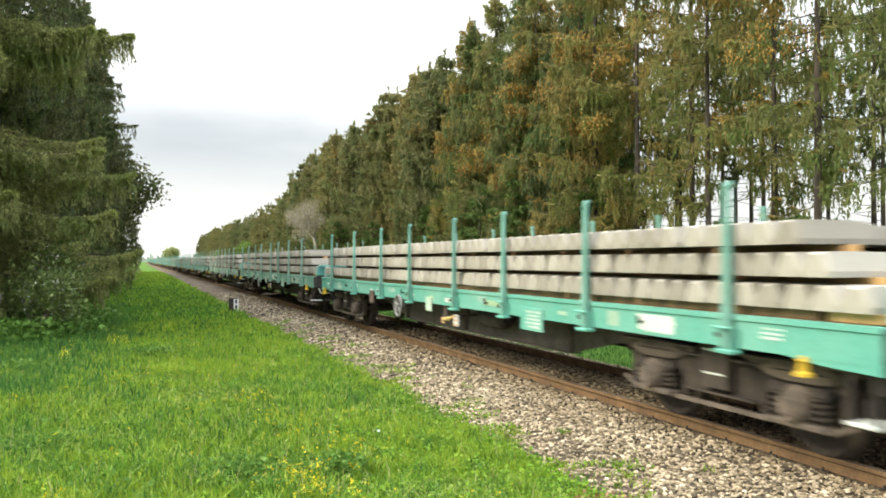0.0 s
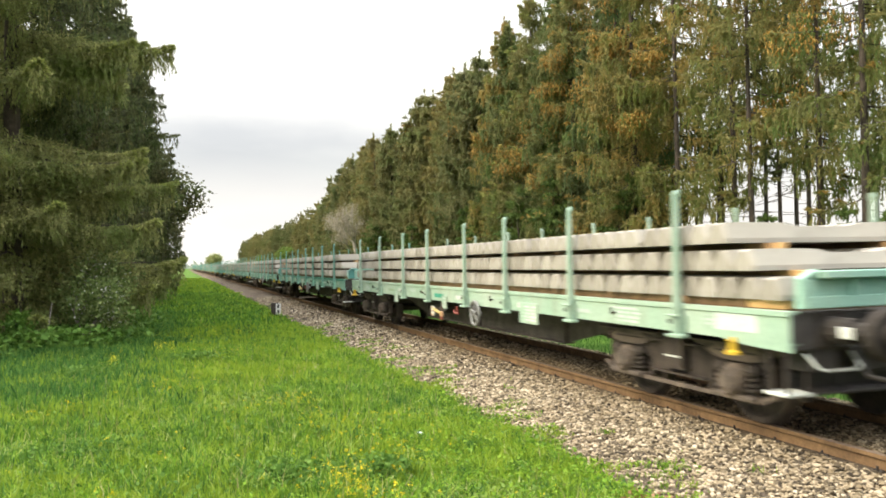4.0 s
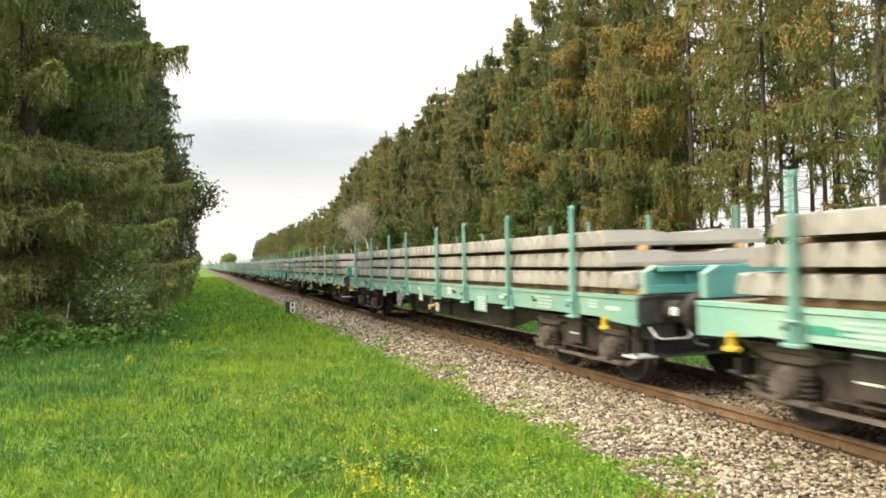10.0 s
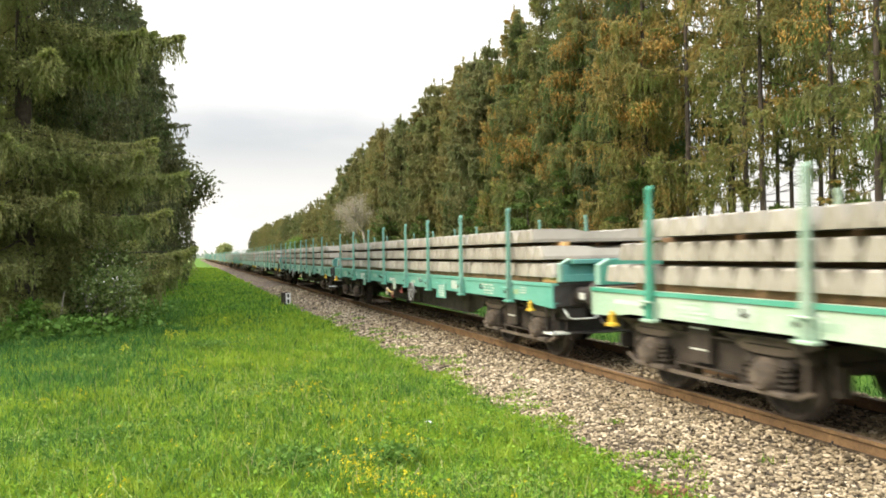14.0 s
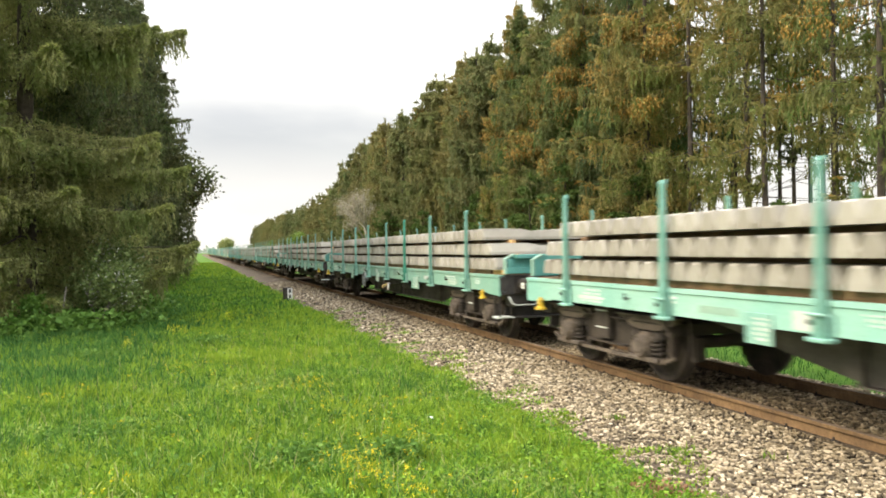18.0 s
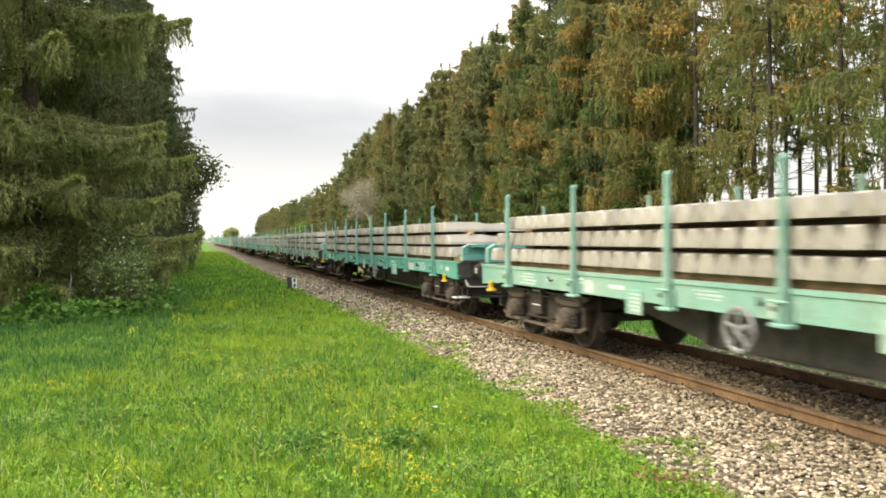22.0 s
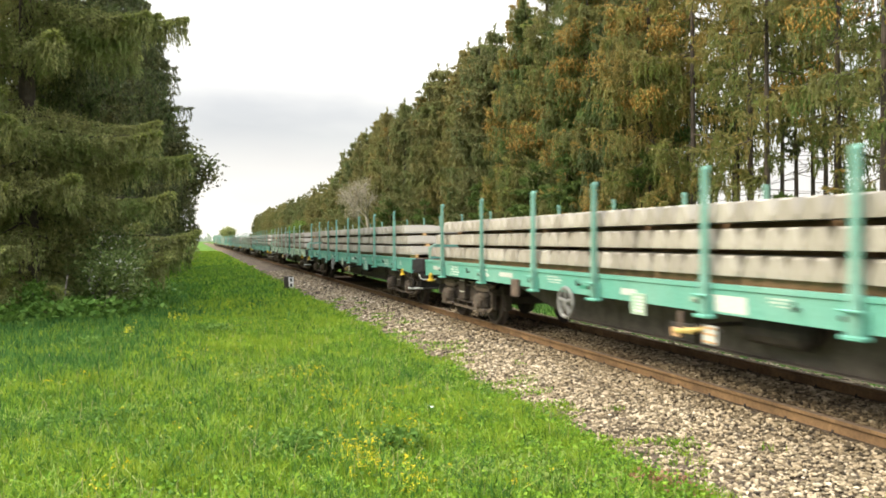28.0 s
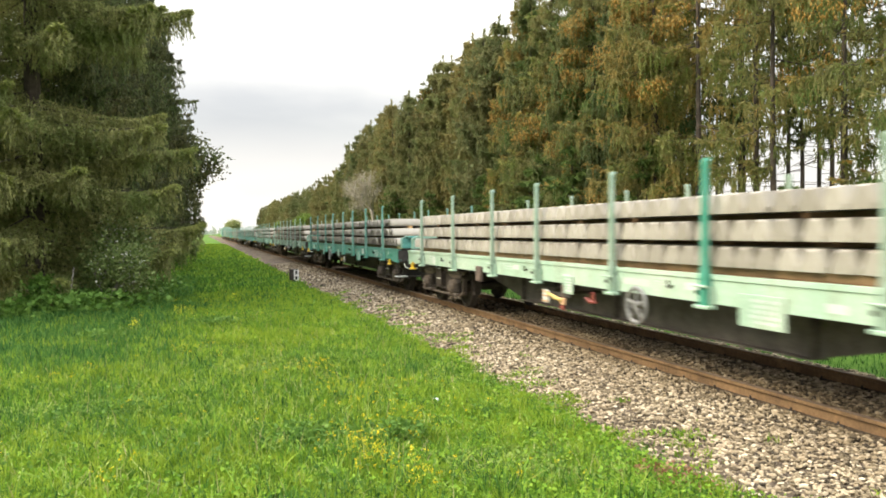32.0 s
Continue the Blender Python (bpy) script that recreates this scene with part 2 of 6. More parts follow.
STEELY = grimy("grey_handwheel_paint", (0.17, 0.17, 0.165), (0.30, 0.295, 0.29), 0.55, relief=0.1)
RUSTRAIL = grimy("rusty_rail_side", (0.112, 0.065, 0.031), (0.252, 0.150, 0.071), 0.85, 0.0, 3.0)
RAILTOP = grimy("worn_rail_head", (0.16, 0.112, 0.078), (0.28, 0.21, 0.155), 0.5, 0.3, 3.0, 0.08)
CONCRETE = concrete("new_sleeper_concrete")
TIMBER = grimy("dunnage_timber", (0.11, 0.063, 0.030), (0.26, 0.155, 0.075), 0.85, scale=3.0)
TIMBEREND = grimy("cut_timber_end", (0.50, 0.29, 0.11), (0.66, 0.42, 0.18), 0.8, scale=9.0)
BARK = grimy("spruce_bark", (0.035, 0.027, 0.022), (0.10, 0.078, 0.062), 0.95, scale=6.0, relief=0.8)
PALEBARK = grimy("pale_twig_bark", (0.28, 0.25, 0.20), (0.44, 0.40, 0.33), 0.95, scale=8.0, relief=0.3)
GREYBARK = grimy("grey_bark", (0.14, 0.12, 0.10), (0.30, 0.27, 0.23), 0.95, scale=8.0, relief=0.5)
STONEWHITE = grimy("whitewashed_stone", (0.62, 0.61, 0.58), (0.80, 0.79, 0.76), 0.9, scale=9.0)
STONEDARK = grimy("weathered_stone", (0.028, 0.022, 0.018), (0.070, 0.058, 0.048), 0.95, scale=9.0)
INK = grimy("black_stencil_paint", (0.02, 0.02, 0.02), (0.04, 0.04, 0.04), 0.8)
PAPER = grimy("crumpled_white_plastic", (0.55, 0.57, 0.60), (0.75, 0.77, 0.80), 0.5, scale=20.0)

SPRUCE_CONES = leafy("spruce_needles_with_cones", [(0.0, (0.150, 0.162, 0.060)), (0.4, (0.240, 0.238, 0.088)), (0.75, (0.290, 0.280, 0.118)), (1.0, (0.355, 0.315, 0.142))],
                     0.6, (0.45, 0.300, 0.095), 0.6, 0.48, patch_from=0.85, speckle=0.25, second=(0.8, (0.140, 0.225, 0.060), 0.63, 0.75))
CONE = leafy("spruce_cones", [(0.0, (0.27, 0.150, 0.038)), (0.5, (0.40, 0.230, 0.055)), (1.0, (0.52, 0.33, 0.095))], through_light=0.1)
SPRUCE_FAR = leafy("far_spruce_needles", [(0.0, (0.150, 0.155, 0.062)), (0.5, (0.240, 0.225, 0.092)), (1.0, (0.34, 0.295, 0.130))],
                   0.3, (0.34, 0.26, 0.105), 0.4, 0.45, patch_from=0.92, speckle=0.25, second=(0.5, (0.14, 0.200, 0.065), 0.62, 0.6), own_tone=0.55)
# shade on the trees behind is put into the dark needles, light into the olive
SPRUCE_DARK_SHADED = leafy("dark_shaded_spruce_needles", [(0.0, (0.050, 0.062, 0.030)), (0.5, (0.110, 0.122, 0.052)), (1.0, (0.190, 0.192, 0.076))],
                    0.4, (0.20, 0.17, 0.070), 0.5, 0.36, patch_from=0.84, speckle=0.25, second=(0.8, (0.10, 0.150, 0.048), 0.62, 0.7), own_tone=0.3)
SPRUCE_OLIVE_LIT = leafy("lit_olive_spruce_needles", [(0.0, (0.150, 0.163, 0.066)), (0.5, (0.292, 0.290, 0.112)), (1.0, (0.42, 0.395, 0.155))],
                     0.5, (0.25, 0.205, 0.082), 0.5, 0.40, patch_from=0.80, speckle=0.25, second=(0.8, (0.17, 0.235, 0.068), 0.62, 0.7), own_tone=0.2)
SPRUCE_GREEN = leafy("green_spruce_needles", [(0.0, (0.045, 0.082, 0.022)), (0.5, (0.095, 0.150, 0.038)), (1.0, (0.165, 0.235, 0.062))], through_light=0.35)
SHOOTS = leafy("young_spruce_shoots", [(0.0, (0.20, 0.235, 0.064)), (0.5, (0.325, 0.360, 0.100)), (1.0, (0.45, 0.465, 0.155))], through_light=0.4)
TANSHOOTS = leafy("tan_spruce_shoots", [(0.0, (0.20, 0.205, 0.080)), (0.5, (0.295, 0.27, 0.105)), (1.0, (0.40, 0.335, 0.14))], through_light=0.45)
ORANGESHOOTS = leafy("orange_brown_spruce_shoots", [(0.0, (0.27, 0.175, 0.050)), (0.5, (0.42, 0.265, 0.072)), (1.0, (0.54, 0.36, 0.11))], through_light=0.4)
YOUNG_LEAF = leafy("young_green_leaves", [(0.0, (0.10, 0.17, 0.03)), (0.6, (0.17, 0.26, 0.05)), (1.0, (0.24, 0.32, 0.08))], through_light=0.35)
LUSH = leafy("lush_clover_leaves", [(0.0, (0.10, 0.215, 0.018)), (0.6, (0.19, 0.345, 0.032)), (1.0, (0.30, 0.45, 0.055))], through_light=0.4)
OLIVE_LEAF = leafy("pale_olive_leaves", [(0.0, (0.20, 0.23, 0.085)), (1.0, (0.36, 0.38, 0.17))], through_light=0.4)
# the haze of distance is put into this pale leaf colour
HAZE_TINTED = leafy("haze_tinted_far_woods", [(0.0, (0.26, 0.30, 0.27)), (1.0, (0.38, 0.41, 0.36))], through_light=0.4)
BUSH_LEAF = leafy("shaded_bush_leaves", [(0.0, (0.075, 0.12, 0.034)), (0.7, (0.16, 0.21, 0.065)), (1.0, (0.27, 0.32, 0.12))], through_light=0.4)
FADED_BLOSSOM = leafy("faded_blossom", [(0.0, (0.23, 0.20, 0.14)), (1.0, (0.44, 0.39, 0.29))], through_light=0.3)
BLOSSOM = leafy("white_blossom", [(0.0, (0.50, 0.48, 0.42)), (1.0, (0.72, 0.71, 0.66))], through_light=0.3)
GRASS = leafy("meadow_grass", [(0.0, (0.027, 0.085, 0.012)), (0.3, (0.105, 0.235, 0.028)), (0.7, (0.255, 0.430, 0.052)), (0.92, (0.38, 0.49, 0.084)), (1.0, (0.48, 0.45, 0.18))],
              0.6, (0.29, 0.38, 0.030), 0.45, 0.4, patch_from=0.66, second=(4.5, (0.055, 0.150, 0.015), 0.63, 0.65))
# for dark tufts, and for grass whose shade is put into the blade colour
DEEPSHADEGRASS = leafy("deep_green_shade_grass", [(0.0, (0.020, 0.070, 0.018)), (0.5, (0.058, 0.158, 0.034)), (1.0, (0.128, 0.255, 0.056))], through_light=0.4)
PALEGRASS = leafy("pale_grass_blades", [(0.0, (0.26, 0.40, 0.085)), (0.6, (0.36, 0.47, 0.13)), (1.0, (0.50, 0.52, 0.21))], through_light=0.4)
STRAW = leafy("dry_grass_stalks", [(0.0, (0.30, 0.26, 0.11)), (1.0, (0.46, 0.42, 0.22))], through_light=0.3)
NETTLE = leafy("broad_green_herbs", [(0.0, (0.055, 0.125, 0.020)), (0.6, (0.100, 0.200, 0.032)), (1.0, (0.16, 0.27, 0.055))], through_light=0.38)
PETAL = leafy("yellow_petals", [(0.0, (0.58, 0.41, 0.01)), (0.7, (0.72, 0.58, 0.02)), (1.0, (0.76, 0.68, 0.07))], through_light=0.25)
YELLOWHERB = leafy("lemon_yellow_petals", [(0.0, (0.55, 0.52, 0.02)), (1.0, (0.78, 0.74, 0.06))], through_light=0.3)
SORREL = leafy("reddish_dry_herbs", [(0.0, (0.20, 0.08, 0.05)), (1.0, (0.34, 0.20, 0.12))], through_light=0.25)
TURF = soil("grassy_ground", [(0.30, (0.020, 0.050, 0.007)), (0.5, (0.060, 0.125, 0.013)), (0.72, (0.120, 0.205, 0.024))], 0.30, 9.0, 0.6, 0.05)
FIELD = soil("bright_crop_field", [(0.3, (0.22, 0.24, 0.09)), (0.7, (0.31, 0.33, 0.14))], 0.02, 0.8, 0.3, 0.1)
BALLAST_BED = soil("ballast_bed", [(0.34, (0.032, 0.026, 0.020)), (0.5, (0.110, 0.085, 0.063)), (0.66, (0.235, 0.185, 0.135))], 1.2, 20.0, 1.0, 0.05)


def stone_material():
    m, n, l, p, o = shader("limestone_ballast")
    geo = n.new("ShaderNodeNewGeometry")
    r = ramp_node(n, [(0.0, (0.040, 0.032, 0.022)), (0.27, (0.180, 0.145, 0.094)), (0.57, (0.325, 0.268, 0.182)), (0.83, (0.455, 0.382, 0.272)), (1.0, (0.61, 0.54, 0.42))])
    l.new(geo.outputs["Random Per Island"], r.inputs["Fac"])
    nz, big = noise_node(n, l, 45.0, 4.0, 0.7), noise_node(n, l, 0.8, 3.0)
    r2 = ramp_node(n, [(0.3, (0.72, 0.70, 0.68)), (0.7, (1.1, 1.08, 1.05))])
    l.new(nz.outputs["Fac"], r2.inputs["Fac"])
    r3 = ramp_node(n, [(0.35, (0.82, 0.79, 0.76)), (0.65, (1.05, 1.05, 1.05))])
    l.new(big.outputs["Fac"], r3.inputs["Fac"])
    c = mixed(n, l, 1.0, r.outputs["Color"], r2.outputs["Color"], "MULTIPLY")
    c = mixed(n, l, 1.0, c, r3.outputs["Color"], "MULTIPLY")
    # brake dust and oil lie between and close beside the rails
    place, axis, away = n.new("ShaderNodeTexCoord"), n.new("ShaderNodeSeparateXYZ"), n.new("ShaderNodeMath")
    l.new(place.outputs["Object"], axis.inputs[0])
    away.operation = "ABSOLUTE"
    l.new(axis.outputs["X"], away.inputs[0])
    half = n.new("ShaderNodeMath")
    half.operation, half.inputs[1].default_value = "MULTIPLY", 0.4
    l.new(away.outputs[0], half.inputs[0])
    dust = ramp_node(n, [(0.30, (0.84, 0.81, 0.77)), (0.66, (1.0, 1.0, 1.0))])
    l.new(half.outputs[0], dust.inputs["Fac"])
    l.new(mixed(n, l, 1.0, c, dust.outputs["Color"], "MULTIPLY"), p.inputs["Base Color"])
    p.inputs["Roughness"].default_value = 0.92
    return m


STONE = stone_material()


# ---- mesh helpers ----
def box(bm, x0, x1, y0, y1, z0, z1, bevel=0.0):
    vs = [bm.verts.new((x, y, z)) for z in (z0, z1) for y in (y0, y1) for x in (x0, x1)]
    fs = [bm.faces.new([vs[i] for i in f]) for f in ((0, 2, 3, 1), (4, 5, 7, 6), (0, 1, 5, 4), (2, 6, 7, 3), (0, 4, 6, 2), (1, 3, 7, 5))]
    if bevel:
        es = list({e for f in fs for e in f.edges})
        bmesh.ops.bevel(bm, geom=es, offset=bevel, segments=1, affect="EDGES", profile=0.5)
    return bm


def prism(bm, profile, axis, a, b):
    """Extrudes a closed 2D profile along an axis, from a to b. axis x: profile is (y, z); y: (x, z); z: (x, y)."""
    def place(u, v, w):
        return {"x": (w, u, v), "y": (u, w, v), "z": (u, v, w)}[axis]
    lo = [bm.verts.new(place(u, v, a)) for u, v in profile]
    hi = [bm.verts.new(place(u, v, b)) for u, v in profile]
    n = len(profile)
    bm.faces.new(lo)
    bm.faces.new(hi[::-1])
    for i in range(n):
        j = (i + 1) % n
        bm.faces.new((lo[i], hi[i], hi[j], lo[j]))
    return bm


def rod(bm, p, q, r0, r1=None, seg=8):
    r1 = r0 if r1 is None else r1
    p, q = Vector(p), Vector(q)
    d = (q - p).normalized()
    u = d.orthogonal().normalized()
    v = d.cross(u)
    ring = [[bm.verts.new(c + (u * math.cos(a) + v * math.sin(a)) * r) for a in (2 * math.pi * i / seg for i in range(seg))] for c, r in ((p, r0), (q, r1))]
    for i in range(seg):
        j = (i + 1) % seg
        bm.faces.new((ring[0][i], ring[0][j], ring[1][j], ring[1][i]))
    bm.faces.new(ring[0][::-1])
    bm.faces.new(ring[1])
    return bm


def lathe_x(bm, profile, cy, cz, seg=20):
    """Turns a profile of (x, radius) round an axle along x."""
    rings = []
    for x, r in profile:
        rings.append([bm.verts.new((x, cy + r * math.cos(a), cz + r * math.sin(a))) for a in (2 * math.pi * i / seg for i in range(seg))])
    for a, b in zip(rings, rings[1:]):
        for i in range(seg):
            j = (i + 1) % seg
            bm.faces.new((a[i], a[j], b[j], b[i]))
    bm.faces.new(rings[0][::-1])
    bm.faces.new(rings[-1])
    return bm


def mesh_of(name, bm, material, smooth=False):
    bmesh.ops.recalc_face_normals(bm, faces=bm.faces)
    me = bpy.data.meshes.new(name)
    bm.to_mesh(me)
    bm.free()
    me.materials.append(material)
    if smooth:
        me.polygons.foreach_set("use_smooth", [True] * len(me.polygons))
    return me


def part(name, bm, material, parent, label="", at=None):
    """Links a bmesh, or a mesh that others share, as one object under a thing or a part."""
    me = bm if isinstance(bm, bpy.types.Mesh) else mesh_of(name, bm, material)
    ob = new(name, me)
    ob.parent = parent
    if at is not None:
        ob.matrix_basis = at
    return tagged(ob, label)


def raw_mesh(name, verts, faces, material, flat=False):
    """A mesh from numpy arrays: verts (n, 3), faces (m, 3 or 4)."""
    me = bpy.data.meshes.new(name)
    k = faces.shape[1]
    me.vertices.add(len(verts))
    me.vertices.foreach_set("co", np.ascontiguousarray(verts, dtype=np.float32).ravel())
    me.loops.add(len(faces) * k)
    me.loops.foreach_set("vertex_index", np.ascontiguousarray(faces, dtype=np.int32).ravel())
    me.polygons.add(len(faces))
    me.polygons.foreach_set("loop_start", np.arange(0, len(faces) * k, k, dtype=np.int32))
    me.polygons.foreach_set("loop_total", np.full(len(faces), k, dtype=np.int32))
    me.update(calc_edges=True)
    if flat:
        me.polygons.foreach_set("use_smooth", [False] * len(faces))
    me.materials.append(material)
    return me


def B():
    return bmesh.new()


# ---- ground and track ----
def wave(x, y, s=1.0, p=0.0):
    """A smooth uneven field between about -1 and 1, for numbers or arrays."""
    return (np.sin(0.9 * s * x + 1.3 * s * y + p) + np.sin(1.7 * s * x - 0.8 * s * y + 2.1 + p) + np.sin(-2.3 * s * x - 2.9 * s * y + 0.7 * p)
            + 0.7 * np.sin(4.1 * s * x + 3.3 * s * y + 1.9)) / 3.0


def ground_z(x, y):
    base = np.interp(x, [-900, -60, -14, -9, -6.5, -3.4, -2.4, 1.5, 2.2, 3.2, 8, 30, 900], [-1.2, -0.6, -0.30, -0.24, -0.25, -0.29, -0.36, -0.40, -0.36, -0.33, -0.55, -0.8, -1.2])
    lumps = np.clip((np.abs(x) - 2.6) / 2.0, 0, 1) * 0.035 * wave(x, y, 0.8)
    return base + lumps


def bed_z(x):
    return np.interp(x, [-2.75, -2.35, -1.6, -1.0, 1.0, 1.5, 1.95, 2.1], [-0.37, -0.28, -0.165, -0.130, -0.130, -0.17, -0.34, -0.44])


def sheet(name, xs, ys, zf, material):
    gx, gy = np.meshgrid(np.array(xs, float), np.array(ys, float))
    v = np.stack([gx, gy, zf(gx, gy)], -1).reshape(-1, 3)
    nx, ny = len(xs), len(ys)
    i = (np.arange(ny - 1)[:, None] * nx + np.arange(nx - 1)[None, :]).ravel()
    me = raw_mesh(name, v, np.stack([i, i + 1, i + nx + 1, i + nx], 1), material)
    me.polygons.foreach_set("use_smooth", [True] * len(me.polygons))
    return new(name, me)


def stations(near, step, far, grow):
    out, x = [], near
    while x < far:
        out.append(x)
        x += step
        step *= grow
    return out + [far]


XS = sorted([-a for a in stations(10.6, 1.0, 2500, 1.35)] + [round(-10.2 + 0.4 * i, 2) for i in range(51)] + stations(10.6, 1.0, 2500, 1.35))
YS = [-300, -100, -40, -15, -6] + [round(-3 + 0.5 * i, 2) for i in range(80)] + stations(37.5, 0.8, 4500, 1.12)
tagged(sheet("ground", XS, YS, ground_z, TURF), "uneven grassy ground beside a railway track", "ground", kind="structure")
tagged(sheet("field", [-60, -45, -30, -20, -13, -7.5], stations(330, 12, 700, 1.1), lambda x, y: ground_z(x, y) + 0.05, FIELD),
       "pale yellow-green crop field beyond the trees", "field", kind="structure")
tagged(sheet("ballast_bed", [-2.75, -2.35, -2.0, -1.6, -1.3, -1.0, -0.6, 0, 0.6, 1.0, 1.25, 1.5, 1.75, 1.95, 2.1], stations(-60, 1.0, 620, 1.02),
             lambda x, y: bed_z(x) + 0.012 * wave(x, y, 2.0), BALLAST_BED), "bed of pale crushed stone under the track", "ballast", kind="structure")

# Rails: foot, web and head, with the running surface as a part of its own
TRACK_START, TRACK_END = -60.0, 600.0


def rail_profile(s):
    return [(-0.07, -0.172), (0.07, -0.172), (0.07, -0.160), (0.012, -0.142), (0.010, -0.048), (0.036, -0.036), (0.036, -0.003), (-0.036, -0.003), (-0.036, -0.036),
            (-0.010, -0.048), (-0.012, -0.142), (-0.07, -0.160)]


for side in (-0.7535, 0.7535):
    rail = tagged(new("rail", mesh_of("rail", prism(B(), rail_profile(0), "y", TRACK_START, TRACK_END), RUSTRAIL)), "rusty brown steel rail lying in the ballast", "rail", "rails of the track", "structure")
    rail.location = (side, 0, 0)
    part("rail_head", prism(B(), [(-0.034, -0.0035), (0.034, -0.0035), (0.030, 0.0), (-0.030, 0.0)], "y", TRACK_START, TRACK_END), RAILTOP, rail, "worn running surface of the rail")

# Track sleepers, nearly buried, and the rail clips on them
tie_mesh = mesh_of("track_sleeper", box(B(), -1.28, 1.28, -0.13, 0.13, -0.40, -0.168, 0.012), CONCRETE)
clip_bm = B()
for side in (-0.7535, 0.7535):
    for s in (-1, 1):
        box(clip_bm, side + s * 0.062 - 0.018, side + s * 0.062 + 0.018, -0.05, 0.05, -0.172, -0.118, 0.006)
        rod(clip_bm, (side + s * 0.085, 0, -0.17), (side + s * 0.085, 0, -0.088), 0.014, 0.012, 6)
clip_mesh = mesh_of("rail_clip", clip_bm, GRIME)
for i in range(70):
    y = 2.1 + 0.6 * i
    tie = tagged(new("track_sleeper", tie_mesh), "concrete track sleeper buried to its top in ballast", "sleeper", "sleepers of the track", "structure")
    tie.location = (0, y, 0)
    part("rail_clip", clip_mesh, None, tie, "dark steel rail clips and bolts")


# Ballast stones
def stones(name, x0, x1, y0, y1, count, size, seed):
    rng = np.random.default_rng(seed)
    t = (1 + 5 ** 0.5) / 2
    ico = np.array([(-1, t, 0), (1, t, 0), (-1, -t, 0), (1, -t, 0), (0, -1, t), (0, 1, t), (0, -1, -t), (0, 1, -t), (t, 0, -1), (t, 0, 1), (-t, 0, -1), (-t, 0, 1)]) / 1.9
    tri = np.array([(0, 11, 5), (0, 5, 1), (0, 1, 7), (0, 7, 10), (0, 10, 11), (1, 5, 9), (5, 11, 4), (11, 10, 2), (10, 7, 6), (7, 1, 8), (3, 9, 4), (3, 4, 2), (3, 2, 6),
                    (3, 6, 8), (3, 8, 9), (4, 9, 5), (2, 4, 11), (6, 2, 10), (8, 6, 7), (9, 8, 1)])
    x, y = rng.uniform(x0, x1, count), rng.uniform(y0, y1, count)
    near_rail = np.minimum(np.abs(x - 0.7535), np.abs(x + 0.7535))
    edge = np.clip((np.abs(x) - 2.2) / 0.55, 0, 1)
    keep = (near_rail > 0.085) & (rng.random(count) > edge * (0.55 + 0.5 * wave(x, y, 1.4)))
    x, y, near_rail = x[keep], y[keep], near_rail[keep]
    n = len(x)
    sz = size * rng.uniform(0.55, 1.25, n)
    v = ico[None] * rng.uniform(0.5, 1.3, (n, 12, 1)) * (rng.uniform(0.55, 1.0, (n, 1, 3)) * np.array([1.75, 0.95, 0.80]) * sz[:, None, None])
    a, b = rng.uniform(0, 6.283, n), rng.uniform(-0.6, 0.6, n)
    ca, sa, cb, sb = np.cos(a), np.sin(a), np.cos(b), np.sin(b)
    vy, vz = v[..., 1] * cb[:, None] - v[..., 2] * sb[:, None], v[..., 1] * sb[:, None] + v[..., 2] * cb[:, None]
    vx, vy = v[..., 0] * ca[:, None] - vy * sa[:, None], v[..., 0] * sa[:, None] + vy * ca[:, None]
    z = bed_z(x) + sz * rng.uniform(-0.2, 0.8, n)
    z = np.where(near_rail < 0.16, z - 0.02, z)
    v = np.stack([vx + x[:, None], vy + y[:, None], vz + z[:, None]], -1).reshape(-1, 3)
    faces = (tri[None] + 12 * np.arange(n)[:, None, None]).reshape(-1, 3)
    return tagged(new(name, raw_mesh(name, v, faces, STONE, flat=True)), "loose pale limestone ballast stones between and beside the rails", "gravel", kind="stuff")


stones("ballast_stones", -2.75, -0.80, 3.5, 12.0, 20500, 0.0242, 3)
stones("ballast_stones", -0.70, 0.72, 4.0, 15.0, 14500, 0.026, 4)
stones("ballast_stones", -2.75, -0.80, 12.0, 28.0, 12500, 0.029, 5)
stones("ballast_stones", 0.80, 2.0, 4.0, 22.0, 4500, 0.034, 6)
stones("ballast_stones", -0.70, 0.72, 15.0, 28.0, 2500, 0.042, 7)
stones("ballast_stones", -2.75, -0.80, -7.0, 3.5, 5000, 0.042, 10)
stones("ballast_stones", -2.75, -0.80, 28.0, 48.0, 3600, 0.036, 8)


